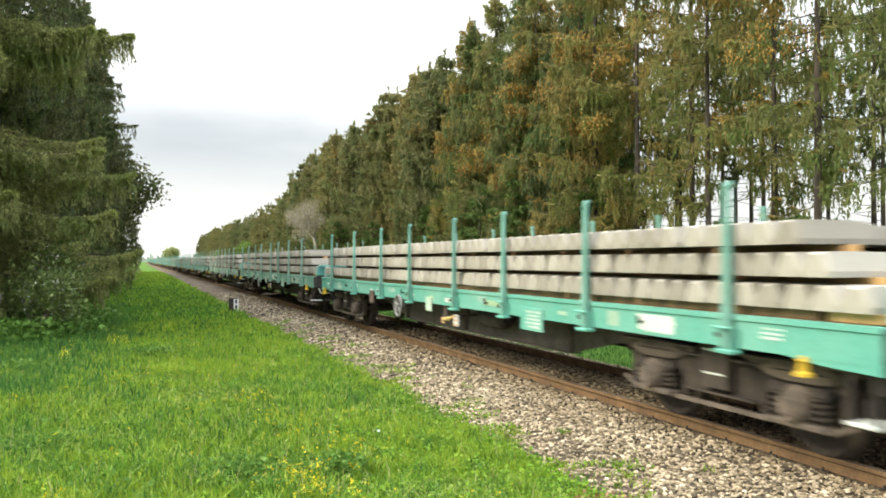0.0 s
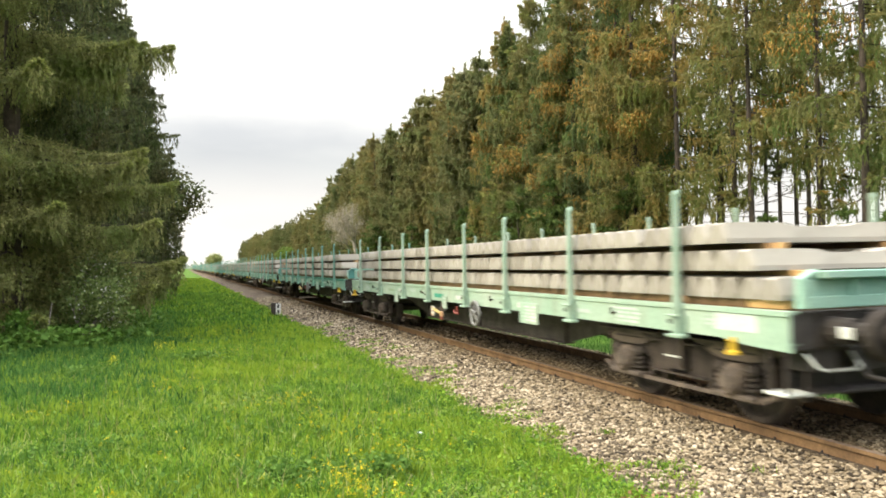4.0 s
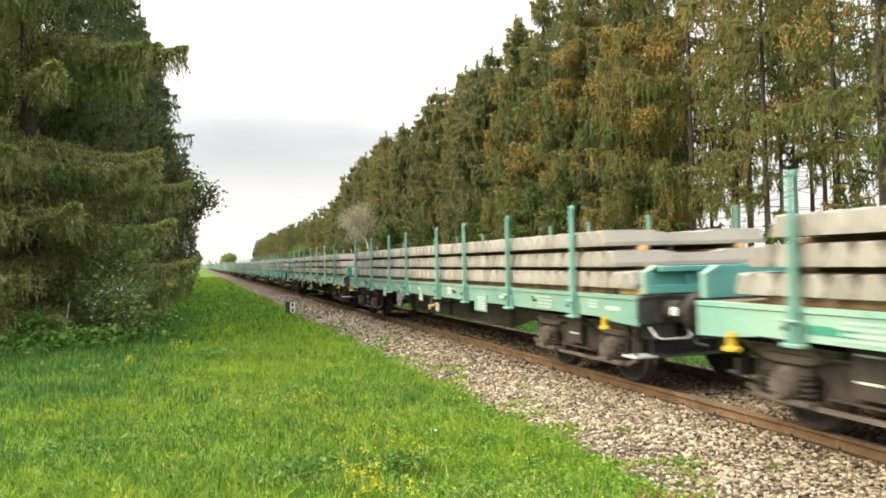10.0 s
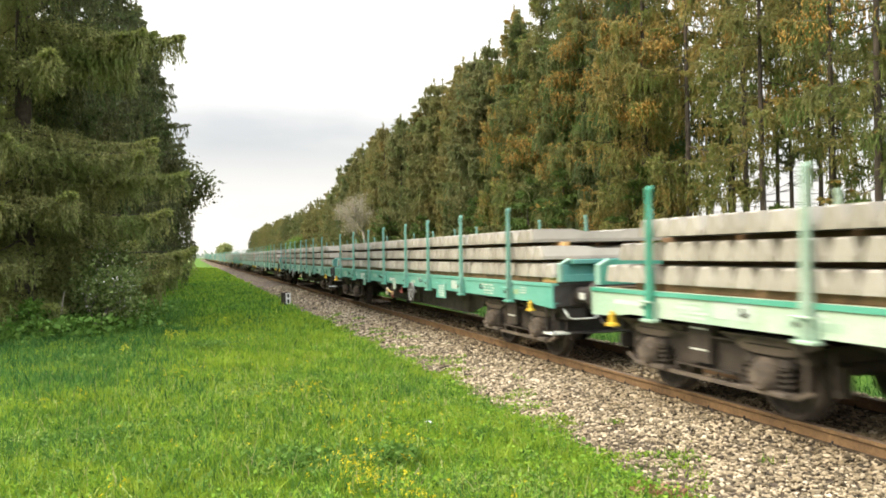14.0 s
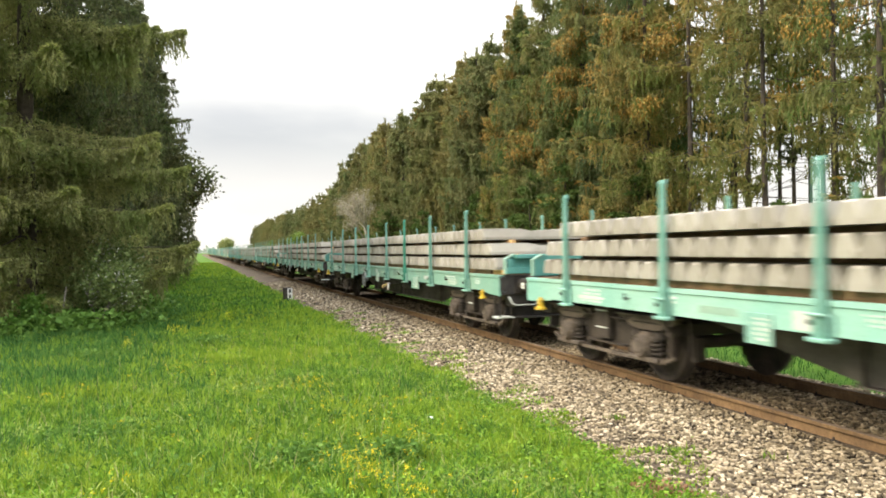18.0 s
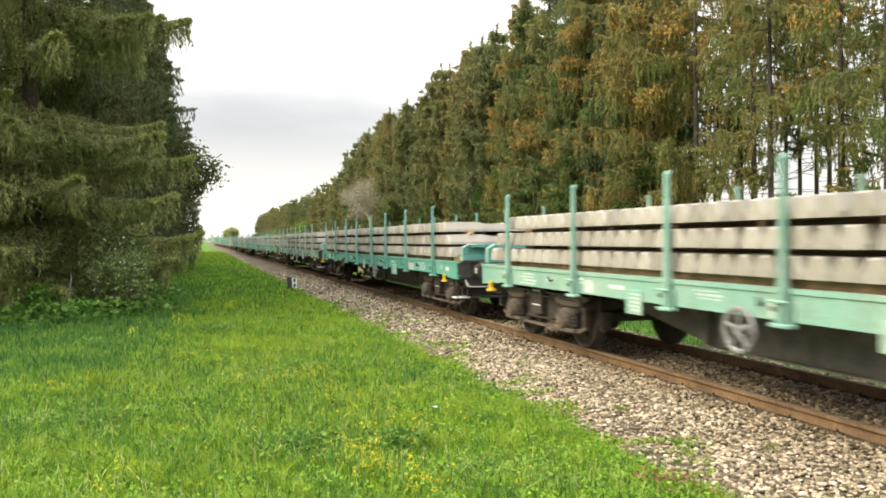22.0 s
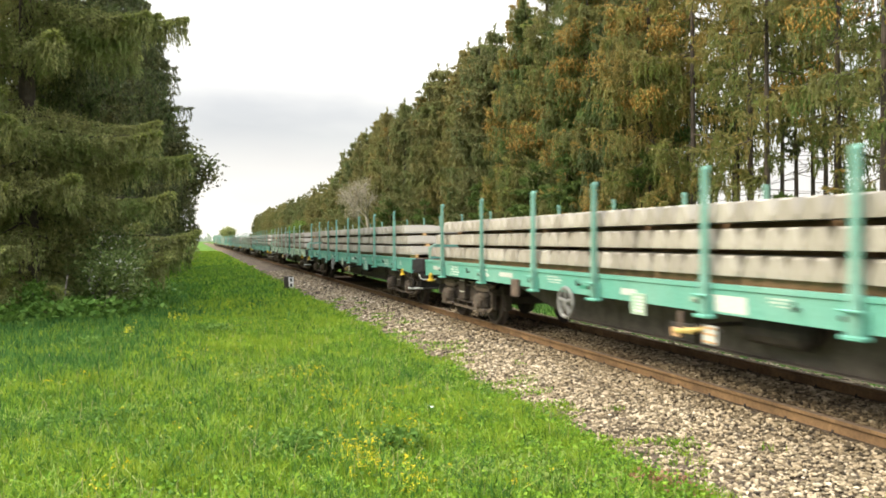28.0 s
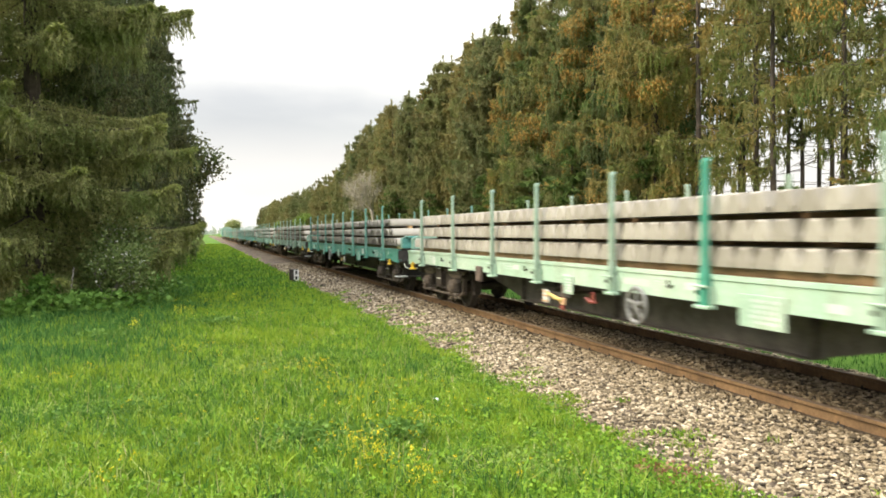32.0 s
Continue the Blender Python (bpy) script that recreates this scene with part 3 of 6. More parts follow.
# ---- grass, herbs and flowers ----
def blades(name, x, y, height, width, material, seed, lean=0.35, label="", lift=0.0, category="grass"):
    """Bent, tapering blades, one at each place: five corners and three faces."""
    rng = np.random.default_rng(seed)
    n = len(x)
    h = height * rng.uniform(0.55, 1.35, n)
    a = rng.uniform(0, 6.283, n)
    b = rng.uniform(0, 6.283, n)
    k = np.abs(rng.normal(0, lean, n)) * h
    sx, sy = np.cos(a) * width * 0.5, np.sin(a) * width * 0.5
    z0 = np.where((x > -2.7) & (x < 2.05), np.maximum(ground_z(x, y), bed_z(x)), ground_z(x, y)) - 0.01 + lift
    mx, my, tx, ty = x + np.cos(b) * k * 0.3, y + np.sin(b) * k * 0.3, x + np.cos(b) * k, y + np.sin(b) * k
    v = np.stack([np.stack([x - sx, y - sy, z0], -1), np.stack([x + sx, y + sy, z0], -1), np.stack([mx + sx * 0.8, my + sy * 0.8, z0 + h * 0.55], -1),
                  np.stack([mx - sx * 0.8, my - sy * 0.8, z0 + h * 0.55], -1), np.stack([tx, ty, z0 + h], -1)], 1).reshape(-1, 3)
    f = np.array([(0, 1, 2), (0, 2, 3), (3, 2, 4)])
    faces = (f[None] + 5 * np.arange(n)[:, None, None]).reshape(-1, 3)
    return tagged(new(name, raw_mesh(name, v, faces, material)), label, category, kind="stuff")


def leaves(name, x, y, z, size, material, seed, flat=0.5, label="", category="plants"):
    """Small folded leaves or petals, each a bent diamond."""
    return tagged(new(name, leaf_mesh(name, x, y, z, size, material, seed, flat)), label, category, kind="stuff")


def leaf_mesh(name, x, y, z, size, material, seed, flat=0.5):
    rng = np.random.default_rng(seed)
    n = len(x)
    s = size * rng.uniform(0.6, 1.3, n)
    d = rng.normal(0, 1, (n, 3)) * np.array([1, 1, flat])
    d /= np.linalg.norm(d, axis=1)[:, None] + 1e-9
    q = np.cross(d, rng.normal(0, 1, (n, 3)))
    q /= np.linalg.norm(q, axis=1)[:, None] + 1e-9
    up = np.cross(d, q)
    c = np.stack([x, y, z], -1)
    v = np.stack([c, c + (d * 0.5 + q * 0.32 + up * 0.1) * s[:, None], c + d * s[:, None], c + (d * 0.5 - q * 0.32 + up * 0.1) * s[:, None]], 1).reshape(-1, 3)
    return raw_mesh(name, v, np.arange(4 * n).reshape(n, 4), material)


def scatter(x0, x1, y0, y1, n, seed, keep=None):
    rng = np.random.default_rng(seed)
    x, y = rng.uniform(x0, x1, n), rng.uniform(y0, y1, n)
    ok = (x < -2.55 + 0.28 * wave(x * 0.6, y, 1.5)) if x1 < 0 else (x > 1.95 + 0.15 * wave(x, y, 1.5))
    if keep is not None:
        ok &= keep(x, y, rng)
    return x[ok], y[ok]


MEADOW = "fresh green meadow grass beside the railway"
for y0, y1, x0, n, h, w, seed in ((4.4, 8.5, -8.6, 60000, 0.105, 0.015, 11), (8.5, 14.0, -9.6, 52000, 0.12, 0.020, 12), (14.0, 26.0, -10.4, 46000, 0.13, 0.024, 13),
                                  (26.0, 60.0, -10.0, 36000, 0.15, 0.05, 14), (60.0, 140.0, -10.0, 14000, 0.2, 0.12, 15)):
    gx, gy = scatter(x0, -2.2, y0, y1, n, seed)
    keep = wave(gx, gy, 5.5, 1.0) > -0.62
    gx, gy = gx[keep], gy[keep]
    blades("grass", gx, gy, h * np.clip(1.0 + 0.4 * wave(gx, gy, 1.1) + 0.45 * wave(gx, gy, 6.0), 0.3, 2) * np.clip((-2.1 - gx) / 0.9, 0.35, 1), w, GRASS, seed, 0.45, MEADOW)
# beyond the track, the shade on the grass is painted with darker blades
gx, gy = scatter(1.8, 9.0, 3.0, 40.0, 40000, 16)
blades("grass", gx, gy, 0.11 + 0.03 * wave(gx, gy, 1.2), 0.014, DEEPSHADEGRASS, 16, 0.4, "grass between the track and the spruce trees, shade put into its green")
tr = np.random.default_rng(19)
tx, ty = np.repeat(tr.uniform(-9.4, -2.9, 1900), 22), np.repeat(tr.uniform(4.4, 19.0, 1900), 22)
tx, ty = tx + tr.normal(0, 0.055, len(tx)), ty + tr.normal(0, 0.055, len(tx))
blades("grass_tufts", tx, ty, 0.17 + 0 * tx, 0.014, GRASS, 20, 0.65, "longer tufts of grass standing out of the meadow")
tx, ty = np.repeat(tr.uniform(-9.2, -2.9, 620), 9), np.repeat(tr.uniform(4.4, 12.0, 620), 9)
tx, ty = tx + tr.normal(0, 0.07, len(tx)), ty + tr.normal(0, 0.07, len(tx))
blades("grass_tufts", tx, ty, 0.14 + 0 * tx, 0.015, PALEGRASS, 34, 0.9, "pale long grass blades bent over in the meadow")
tx, ty = np.repeat(tr.uniform(-9.2, -3.0, 420), 30), np.repeat(tr.uniform(4.4, 14.0, 420), 30)
tx, ty = tx + tr.normal(0, 0.06, len(tx)), ty + tr.normal(0, 0.06, len(tx))
blades("grass_tufts", tx, ty, 0.16 + 0 * tx, 0.013, DEEPSHADEGRASS, 35, 0.5, "darker tufts of grass in the meadow")
rs = np.random.default_rng(21)
lx, ly = scatter(-9.0, -2.6, 4.4, 12.0, 12000, 22, lambda x, y, r: wave(x, y, 1.7, 2.0) > -0.15)
leaves("meadow_leaves", lx, ly, ground_z(lx, ly) + rs.uniform(0.03, 0.13, len(lx)), 0.045, NETTLE, 23, 0.45, "clover and dandelion leaves in the meadow", "plants")
lx, ly = scatter(-9.6, -2.6, 6.0, 22.0, 9000, 24, lambda x, y, r: wave(x, y, 1.3, 4.0) > 0.1)
leaves("meadow_leaves", lx, ly, ground_z(lx, ly) + rs.uniform(0.03, 0.16, len(lx)), 0.055, NETTLE, 25, 0.45, "dark clover and herb leaves in the meadow", "plants")
lx, ly = scatter(-9.0, -2.6, 4.4, 18.0, 1500, 26)
blades("dry_stalks", lx, ly, 0.22 + 0 * lx, 0.008, STRAW, 27, 0.35, "dry straw-coloured stalks in the grass")
# the meadow goes on beside and behind the viewer
gx, gy = scatter(-11.0, -2.2, -7.0, 4.4, 30000, 28)
blades("grass", gx, gy, 0.11 + 0.03 * wave(gx, gy, 1.1), 0.024, GRASS, 29, 0.45, MEADOW)
# weeds that creep into the ballast
rngw = np.random.default_rng(17)
wx, wy = rngw.uniform(-2.75, -1.5, 40000), rngw.uniform(4.0, 26.0, 40000)
ok = wave(wx * 1.3, wy, 2.6) + 0.6 * wave(wx, wy, 6.0) > 0.10 + 0.95 * (wx + 2.65)
blades("weeds", wx[ok], wy[ok], 0.07 + 0 * wx[ok], 0.012, GRASS, 18, 0.6, "thin weeds growing into the ballast edge", category="weeds")
wx, wy = rngw.uniform(-2.75, -1.8, 9000), rngw.uniform(4.2, 18.0, 9000)
ok = wave(wx * 1.3, wy, 2.2, 1.5) + 0.5 * wave(wx, wy, 6.0) > 0.25 + 0.9 * (wx + 2.65)
leaves("weeds", wx[ok], wy[ok], np.maximum(bed_z(wx[ok]), ground_z(wx[ok], wy[ok])) + rngw.uniform(0.02, 0.08, int(ok.sum())), 0.034, LUSH, 19, 0.4, "low green weeds creeping over the ballast edge", "weeds")
# broad-leaved herbs in patches
for i, (cx, cy, rx, ry, n, mat, size, top) in enumerate(((-5.45, 7.2, 0.5, 0.35, 500, NETTLE, 0.06, 0.2), (-4.7, 7.0, 0.3, 0.22, 420, NETTLE, 0.07, 0.24), (-4.0, 6.0, 0.9, 0.5, 1600, YOUNG_LEAF, 0.045, 0.13),
                                              (-3.4, 5.6, 0.6, 0.4, 900, YOUNG_LEAF, 0.04, 0.11), (-2.9, 5.35, 0.35, 0.25, 420, SORREL, 0.04, 0.13), (-9.6, 20.5, 1.6, 1.4, 2600, NETTLE, 0.14, 0.55),
                                              (-8.4, 22.5, 1.2, 1.3, 1700, NETTLE, 0.12, 0.45), (-8.2, 27.0, 1.2, 3.0, 1800, NETTLE, 0.14, 0.5), (-8.0, 15.0, 0.6, 0.5, 700, NETTLE, 0.07, 0.25),
                                              (-6.2, 16.5, 0.5, 0.4, 600, NETTLE, 0.07, 0.24), (-7.4, 9.0, 0.9, 0.5, 900, NETTLE, 0.05, 0.16), (-5.6, 11.0, 0.6, 0.5, 700, YOUNG_LEAF, 0.05, 0.16))):
    rr = np.random.default_rng(30 + i)
    lx, ly = cx + rr.normal(0, rx * 0.5, n), cy + rr.normal(0, ry * 0.5, n)
    leaves("herbs", lx, ly, ground_z(lx, ly) + top * rr.uniform(0.15, 1.0, n), size, mat, 60 + i, 0.55,
           "reddish dry herbs at the ballast edge" if mat is SORREL else "broad-leaved green herbs in the grass", "herbs")
for i, (x0, x1, y0, y1, n) in enumerate(((-4.9, -2.75, 4.5, 6.6, 5200), (-4.3, -2.75, 6.6, 9.0, 3000), (-7.0, -4.6, 4.5, 6.4, 2200), (-8.4, -7.0, 5.0, 7.5, 1800))):
    lx, ly = scatter(x0, x1, y0, y1, n, 120 + i, lambda x, y, r: wave(x, y, 2.3, 3.0) > -0.45)
    leaves("clover", lx, ly, ground_z(lx, ly) + np.random.default_rng(130 + i).uniform(0.03, 0.13, len(lx)), 0.042, LUSH, 140 + i, 0.4, "lush bright green clover and dandelion leaves", "plants")
for i, (x0, y0, y1, n, size) in enumerate(((-8.8, 4.4, 9.0, 12000, 0.038), (-9.4, 9.0, 14.0, 8000, 0.048), (-10.0, 14.0, 26.0, 8000, 0.07))):
    lx, ly = scatter(x0, -2.6, y0, y1, n, 150 + i, lambda x, y, r: wave(x, y, 2.9, 1.0) + 0.6 * wave(x, y, 7.0, 2.0) > np.where(x > -4.3, -0.1, 0.62))
    leaves("clover", lx, ly, ground_z(lx, ly) + np.random.default_rng(160 + i).uniform(0.04, 0.13, len(lx)), size, LUSH, 170 + i, 0.4, "lush bright green clover and dandelion leaves", "plants")
# taller grass beside the spruces; their shade is put into its deep green
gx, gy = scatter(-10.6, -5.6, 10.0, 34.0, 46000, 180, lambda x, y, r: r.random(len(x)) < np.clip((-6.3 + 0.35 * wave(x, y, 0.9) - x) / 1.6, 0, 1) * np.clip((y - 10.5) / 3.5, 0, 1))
blades("grass", gx, gy, 0.21 + 0.06 * wave(gx, gy, 1.6), 0.026, DEEPSHADEGRASS, 181, 0.4, "taller grass beside the spruces, their shade painted in deep green")
# further along, tree shade on the meadow is painted with the same blades
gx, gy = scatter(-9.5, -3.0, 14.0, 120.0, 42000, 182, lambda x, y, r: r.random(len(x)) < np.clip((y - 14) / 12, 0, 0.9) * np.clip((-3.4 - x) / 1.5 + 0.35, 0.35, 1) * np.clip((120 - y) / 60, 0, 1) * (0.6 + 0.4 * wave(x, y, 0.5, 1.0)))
blades("grass", gx, gy, 0.17 + 0.04 * wave(gx, gy, 1.6), 0.05, DEEPSHADEGRASS, 183, 0.4, "meadow grass further along the track, tree shade painted in deep green")
# yellow flowers in loose groups, on thin stems
fr = np.random.default_rng(90)
fx, fy = [], []
for cx, cy, s, n in ((-5.15, 6.55, 0.24, 40), (-5.05, 6.15, 0.28, 40), (-4.85, 5.55, 0.26, 30), (-5.05, 7.0, 0.45, 34), (-4.5, 7.6, 0.6, 44), (-4.6, 8.8, 0.7, 34), (-5.05, 10.6, 0.22, 26), (-4.8, 10.6, 0.2, 16), (-5.0, 9.4, 0.2, 10), (-5.75, 10.5, 0.3, 14),
                     (-7.8, 11.3, 0.10, 14), (-8.2, 10.9, 0.25, 10), (-7.0, 6.6, 0.08, 7), (-7.15, 6.2, 0.12, 9), (-8.1, 7.3, 0.06, 4), (-4.0, 9.4, 0.4, 9), (-4.0, 5.4, 0.4, 8), (-6.3, 8.4, 1.0, 14), (-6.2, 13.0, 1.4, 30), (-5.4, 17.5, 1.0, 34),
                     (-5.6, 22.0, 1.4, 40), (-4.5, 13.0, 0.8, 14), (-6.6, 12.6, 0.25, 14)):
    fx.append(cx + fr.normal(0, s * 0.6, n))
    fy.append(cy + fr.normal(0, s * 0.6, n))
fx, fy = np.concatenate(fx), np.concatenate(fy)
fh = fr.uniform(0.10, 0.24, len(fx))
blades("flower_stems", fx, fy, fh, 0.008, GRASS, 91, 0.05, "thin green flower stems in the grass", category="flowers")
px, py, pz = np.repeat(fx, 7), np.repeat(fy, 7), np.repeat(ground_z(fx, fy) + fh, 7)
leaves("yellow_flowers", px + fr.normal(0, 0.010, len(px)), py + fr.normal(0, 0.010, len(px)), pz + fr.normal(0, 0.010, len(px)), 0.0155, PETAL, 92, 0.35, "small yellow wild flowers in loose groups", "flowers")
# taller yellow-flowered herbs standing alone near the spruces
for i, (cx, cy, n) in enumerate(((-7.65, 15.9, 6), (-6.95, 17.9, 4), (-6.75, 17.6, 5), (-5.65, 21.4, 4))):
    rr = np.random.default_rng(190 + i)
    sx, sy = cx + rr.normal(0, 0.07, n), cy + rr.normal(0, 0.07, n)
    sh = rr.uniform(0.24, 0.40, n)
    blades("flower_stems", sx, sy, sh / 1.0, 0.014, LUSH, 191 + i, 0.12, "upright stems of a yellow-flowered herb", category="flowers")
    qx, qy, qz = np.repeat(sx, 22), np.repeat(sy, 22), np.repeat(ground_z(sx, sy) + sh, 22)
    leaves("yellow_flowers", qx + rr.normal(0, 0.022, len(qx)), qy + rr.normal(0, 0.022, len(qx)), qz + rr.normal(-0.03, 0.05, len(qx)), 0.020, YELLOWHERB, 196 + i, 0.4, "bright yellow flower heads on an upright herb", "flowers")
# a scrap of litter
lit = B()
bmesh.ops.create_icosphere(lit, subdivisions=2, radius=0.040)
for vtx in lit.verts:
    vtx.co = Vector((vtx.co.x * 1.2, vtx.co.y, vtx.co.z * 0.5)) * (1 + 0.35 * noise.noise(vtx.co * 21))
litter = tagged(new("litter", mesh_of("litter", lit, PAPER)), "crumpled scrap of white plastic lying in the grass", "litter")
litter.location = (-3.92, 8.35, float(ground_z(-3.92, 8.35)) + 0.10)

# the track marker
mark = tagged(new("kilometre_stone"), "low whitewashed kilometre stone with black figures", "track marker")
mark.matrix_basis = pose(-2.95, 31.0, -0.36, 0, 0, 14)
part("block", box(B(), -0.19, 0.15, -0.09, 0.09, 0.0, 0.62, 0.02), STONEDARK, mark, "dark weathered stone block")
part("face_plate", box(B(), -0.06, 0.145, -0.104, -0.091, 0.07, 0.58, 0.004), STONEWHITE, mark, "whitewashed face")
for z, w in ((0.41, 0.085), (0.20, 0.085)):
    part("figure", box(B(), 0.04 - w / 2, 0.04 + w / 2, -0.109, -0.105, z, z + 0.14), INK, mark, "black painted figure, unreadable")


# ---- trees ----
def spruce_arrays(seed, height, radius, low, boughs, per_m, fronds, size, power=0.7, sparse_below=0.0, tier=0.55, droop=0.26, comb=0.45, reach=0.30, hang=1.0, even=0.0, skirt=0.5, whorl=0.22, widest=9.0):
    """A spruce as boughs in whorls, each with side twigs and hanging combs of needle fronds; also the limbs and the places for cones."""
    rng = np.random.default_rng(seed)
    zb = low + (height * 0.985 - low) * rng.random(boughs) ** 1.02
    zb = np.clip(np.round(zb / tier) * tier + rng.normal(0, whorl * tier, boughs), low, height * 0.985)
    az = rng.uniform(0, 6.283, boughs)
    length = radius * np.clip(1 - (zb - low * 0.5) / (height - low * 0.5), 0.02, 1) ** power * rng.uniform(0.66 + even, 1.12 - even, boughs) + 0.07
    length *= np.clip(skirt + (zb - low) / 4.0, 0, 1)       # the skirt draws in towards the ground
    length = np.minimum(length, widest * rng.uniform(0.66, 1.10, boughs))
    length *= np.where((zb < sparse_below) & (rng.random(boughs) < 0.5), 0.45, 1.0)
    base, axis, limb, hung, fresh = [], [], [], [], []
    for z, a, L in zip(zb, az, length):
        m = int(L * per_m) + 5
        s = 1 - rng.random(m) ** 1.5 * 0.95
        out = np.array([math.cos(a), math.sin(a), 0.0])
        lat = np.array([-out[1], out[0], 0.0])
        sag = droop * (1.15 - z / height)
        rise = 0.9 * sag + 0.06
        at = out * (L * s)[:, None]
        at[:, 2] += z - sag * L * s + rise * L * s ** 3 * 0.6
        down = rng.random(m) < comb
        hand = np.where(rng.random(m) < 0.5, -1.0, 1.0)
        go = out * rng.uniform(0.45, 1.0, m)[:, None] + lat * (hand * rng.uniform(0.35, 1.0, m))[:, None]
        go[:, 2] = rng.uniform(-0.35, 0.18, m)
        fall = out * rng.uniform(-0.15, 0.3, m)[:, None] + lat * rng.normal(0, 0.18, m)[:, None]
        fall[:, 2] = -1.0
        go = np.where(down[:, None], fall, go)
        go /= np.linalg.norm(go, axis=1)[:, None]
        # hanging twigs start out along the side twigs, not only under the limb
        at += lat * (np.where(down, rng.normal(0, 0.16, m) * L * (1.1 - s) + rng.normal(0, 0.07, m), 0.0))[:, None]
        far = np.where(down, hang * rng.uniform(0.12, 0.42, m) * (0.5 + 0.5 * min(L, 2.0)), (reach * L * (1.02 - s) + 0.10) * rng.uniform(0.6, 1.3, m))
        k = fronds
        u = np.tile((np.arange(k) + 0.5) / k, m) + rng.normal(0, 0.04, m * k)
        b = np.repeat(at, k, 0) + np.repeat(go * far[:, None], k, 0) * u[:, None]
        b[:, 2] -= np.repeat(np.where(down, 0.0, 0.18 * far), k) * u ** 2
        d = np.repeat(go, k, 0) * 0.9 + rng.normal(0, 1, (m * k, 3)) * np.repeat(np.where(down, 0.24, 0.42), k)[:, None]
        fresh.append(np.repeat((s > 0.80) & ~down, k) & (rng.random(m * k) < 0.5))
        base.append(b + rng.normal(0, 0.012, b.shape))
        axis.append(d)
        limb.append((z, a, L, sag, rise))
        if height * 0.22 < z < height - 1.3:
            hung.append(at[down] + go[down] * far[down][:, None] * 0.4)
    m = fronds * 6                       # the leading shoot
    base.append(np.stack([rng.normal(0, 0.02, m), rng.normal(0, 0.02, m), height * 0.955 + height * 0.05 * rng.random(m)], -1))
    axis.append(rng.normal(0, 0.35, (m, 3)) + np.array([0, 0, 0.8]))
    fresh.append(np.zeros(m, bool))
    p, d = np.concatenate(base), np.concatenate(axis)
    n = len(p)
    d /= np.linalg.norm(d, axis=1)[:, None]
    q = np.cross(d, rng.normal(0, 1, (n, 3)))
    q /= np.linalg.norm(q, axis=1)[:, None] + 1e-9
    L, w = size * rng.uniform(0.6, 1.4, n), size * 0.36 * rng.uniform(0.7, 1.3, n)
    v = np.stack([p - q * (w * 0.5)[:, None], p + q * (w * 0.5)[:, None], p + d * L[:, None]], 1).reshape(-1, 3)
    return v, np.arange(3 * n).reshape(n, 3), limb, hung, np.concatenate(fresh)


def cone_mesh(hung, seed, share):
    """Cones in clusters under some of the boughs: six-sided spindles, one mesh for a tree."""
    rng = np.random.default_rng(seed)
    ends = [h for h in hung if len(h)]
    mids = np.array([h.mean(0) for h in ends])
    hearts = mids[rng.integers(0, len(mids), max(2, int(share * 16)))]
    near = np.linalg.norm((mids[:, None] - hearts[None]) * np.array([1.0, 1.0, 0.7]), axis=2).min(1)
    picked = [h for h, d in zip(ends, near) if d < 0.62 or rng.random() < 0.02]
    p = np.repeat(np.concatenate(picked), 6, 0)
    p = p + rng.normal(0, 0.12, p.shape)
    n = len(p)
    L, r = rng.uniform(0.09, 0.15, n), rng.uniform(0.017, 0.027, n)
    lean = rng.normal(0, 0.25, (n, 2))
    rings = [p]
    for i in range(4):
        c = p.copy()
        c[:, 0] += lean[:, 0] * L * 0.4 + r * math.cos(i * 1.571)
        c[:, 1] += lean[:, 1] * L * 0.4 + r * math.sin(i * 1.571)
        c[:, 2] -= L * 0.42
        rings.append(c)
    c = p.copy()
    c[:, :2] += lean * L[:, None]
    c[:, 2] -= L
    rings.append(c)
    v = np.stack(rings, 1).reshape(-1, 3)
    f = np.array([(0, 1, 2), (0, 2, 3), (0, 3, 4), (0, 4, 1), (5, 2, 1), (5, 3, 2), (5, 4, 3), (5, 1, 4)])
    return raw_mesh("cone_growth", v, (np.arange(n)[:, None, None] * 6 + f[None]).reshape(-1, 3), CONE)


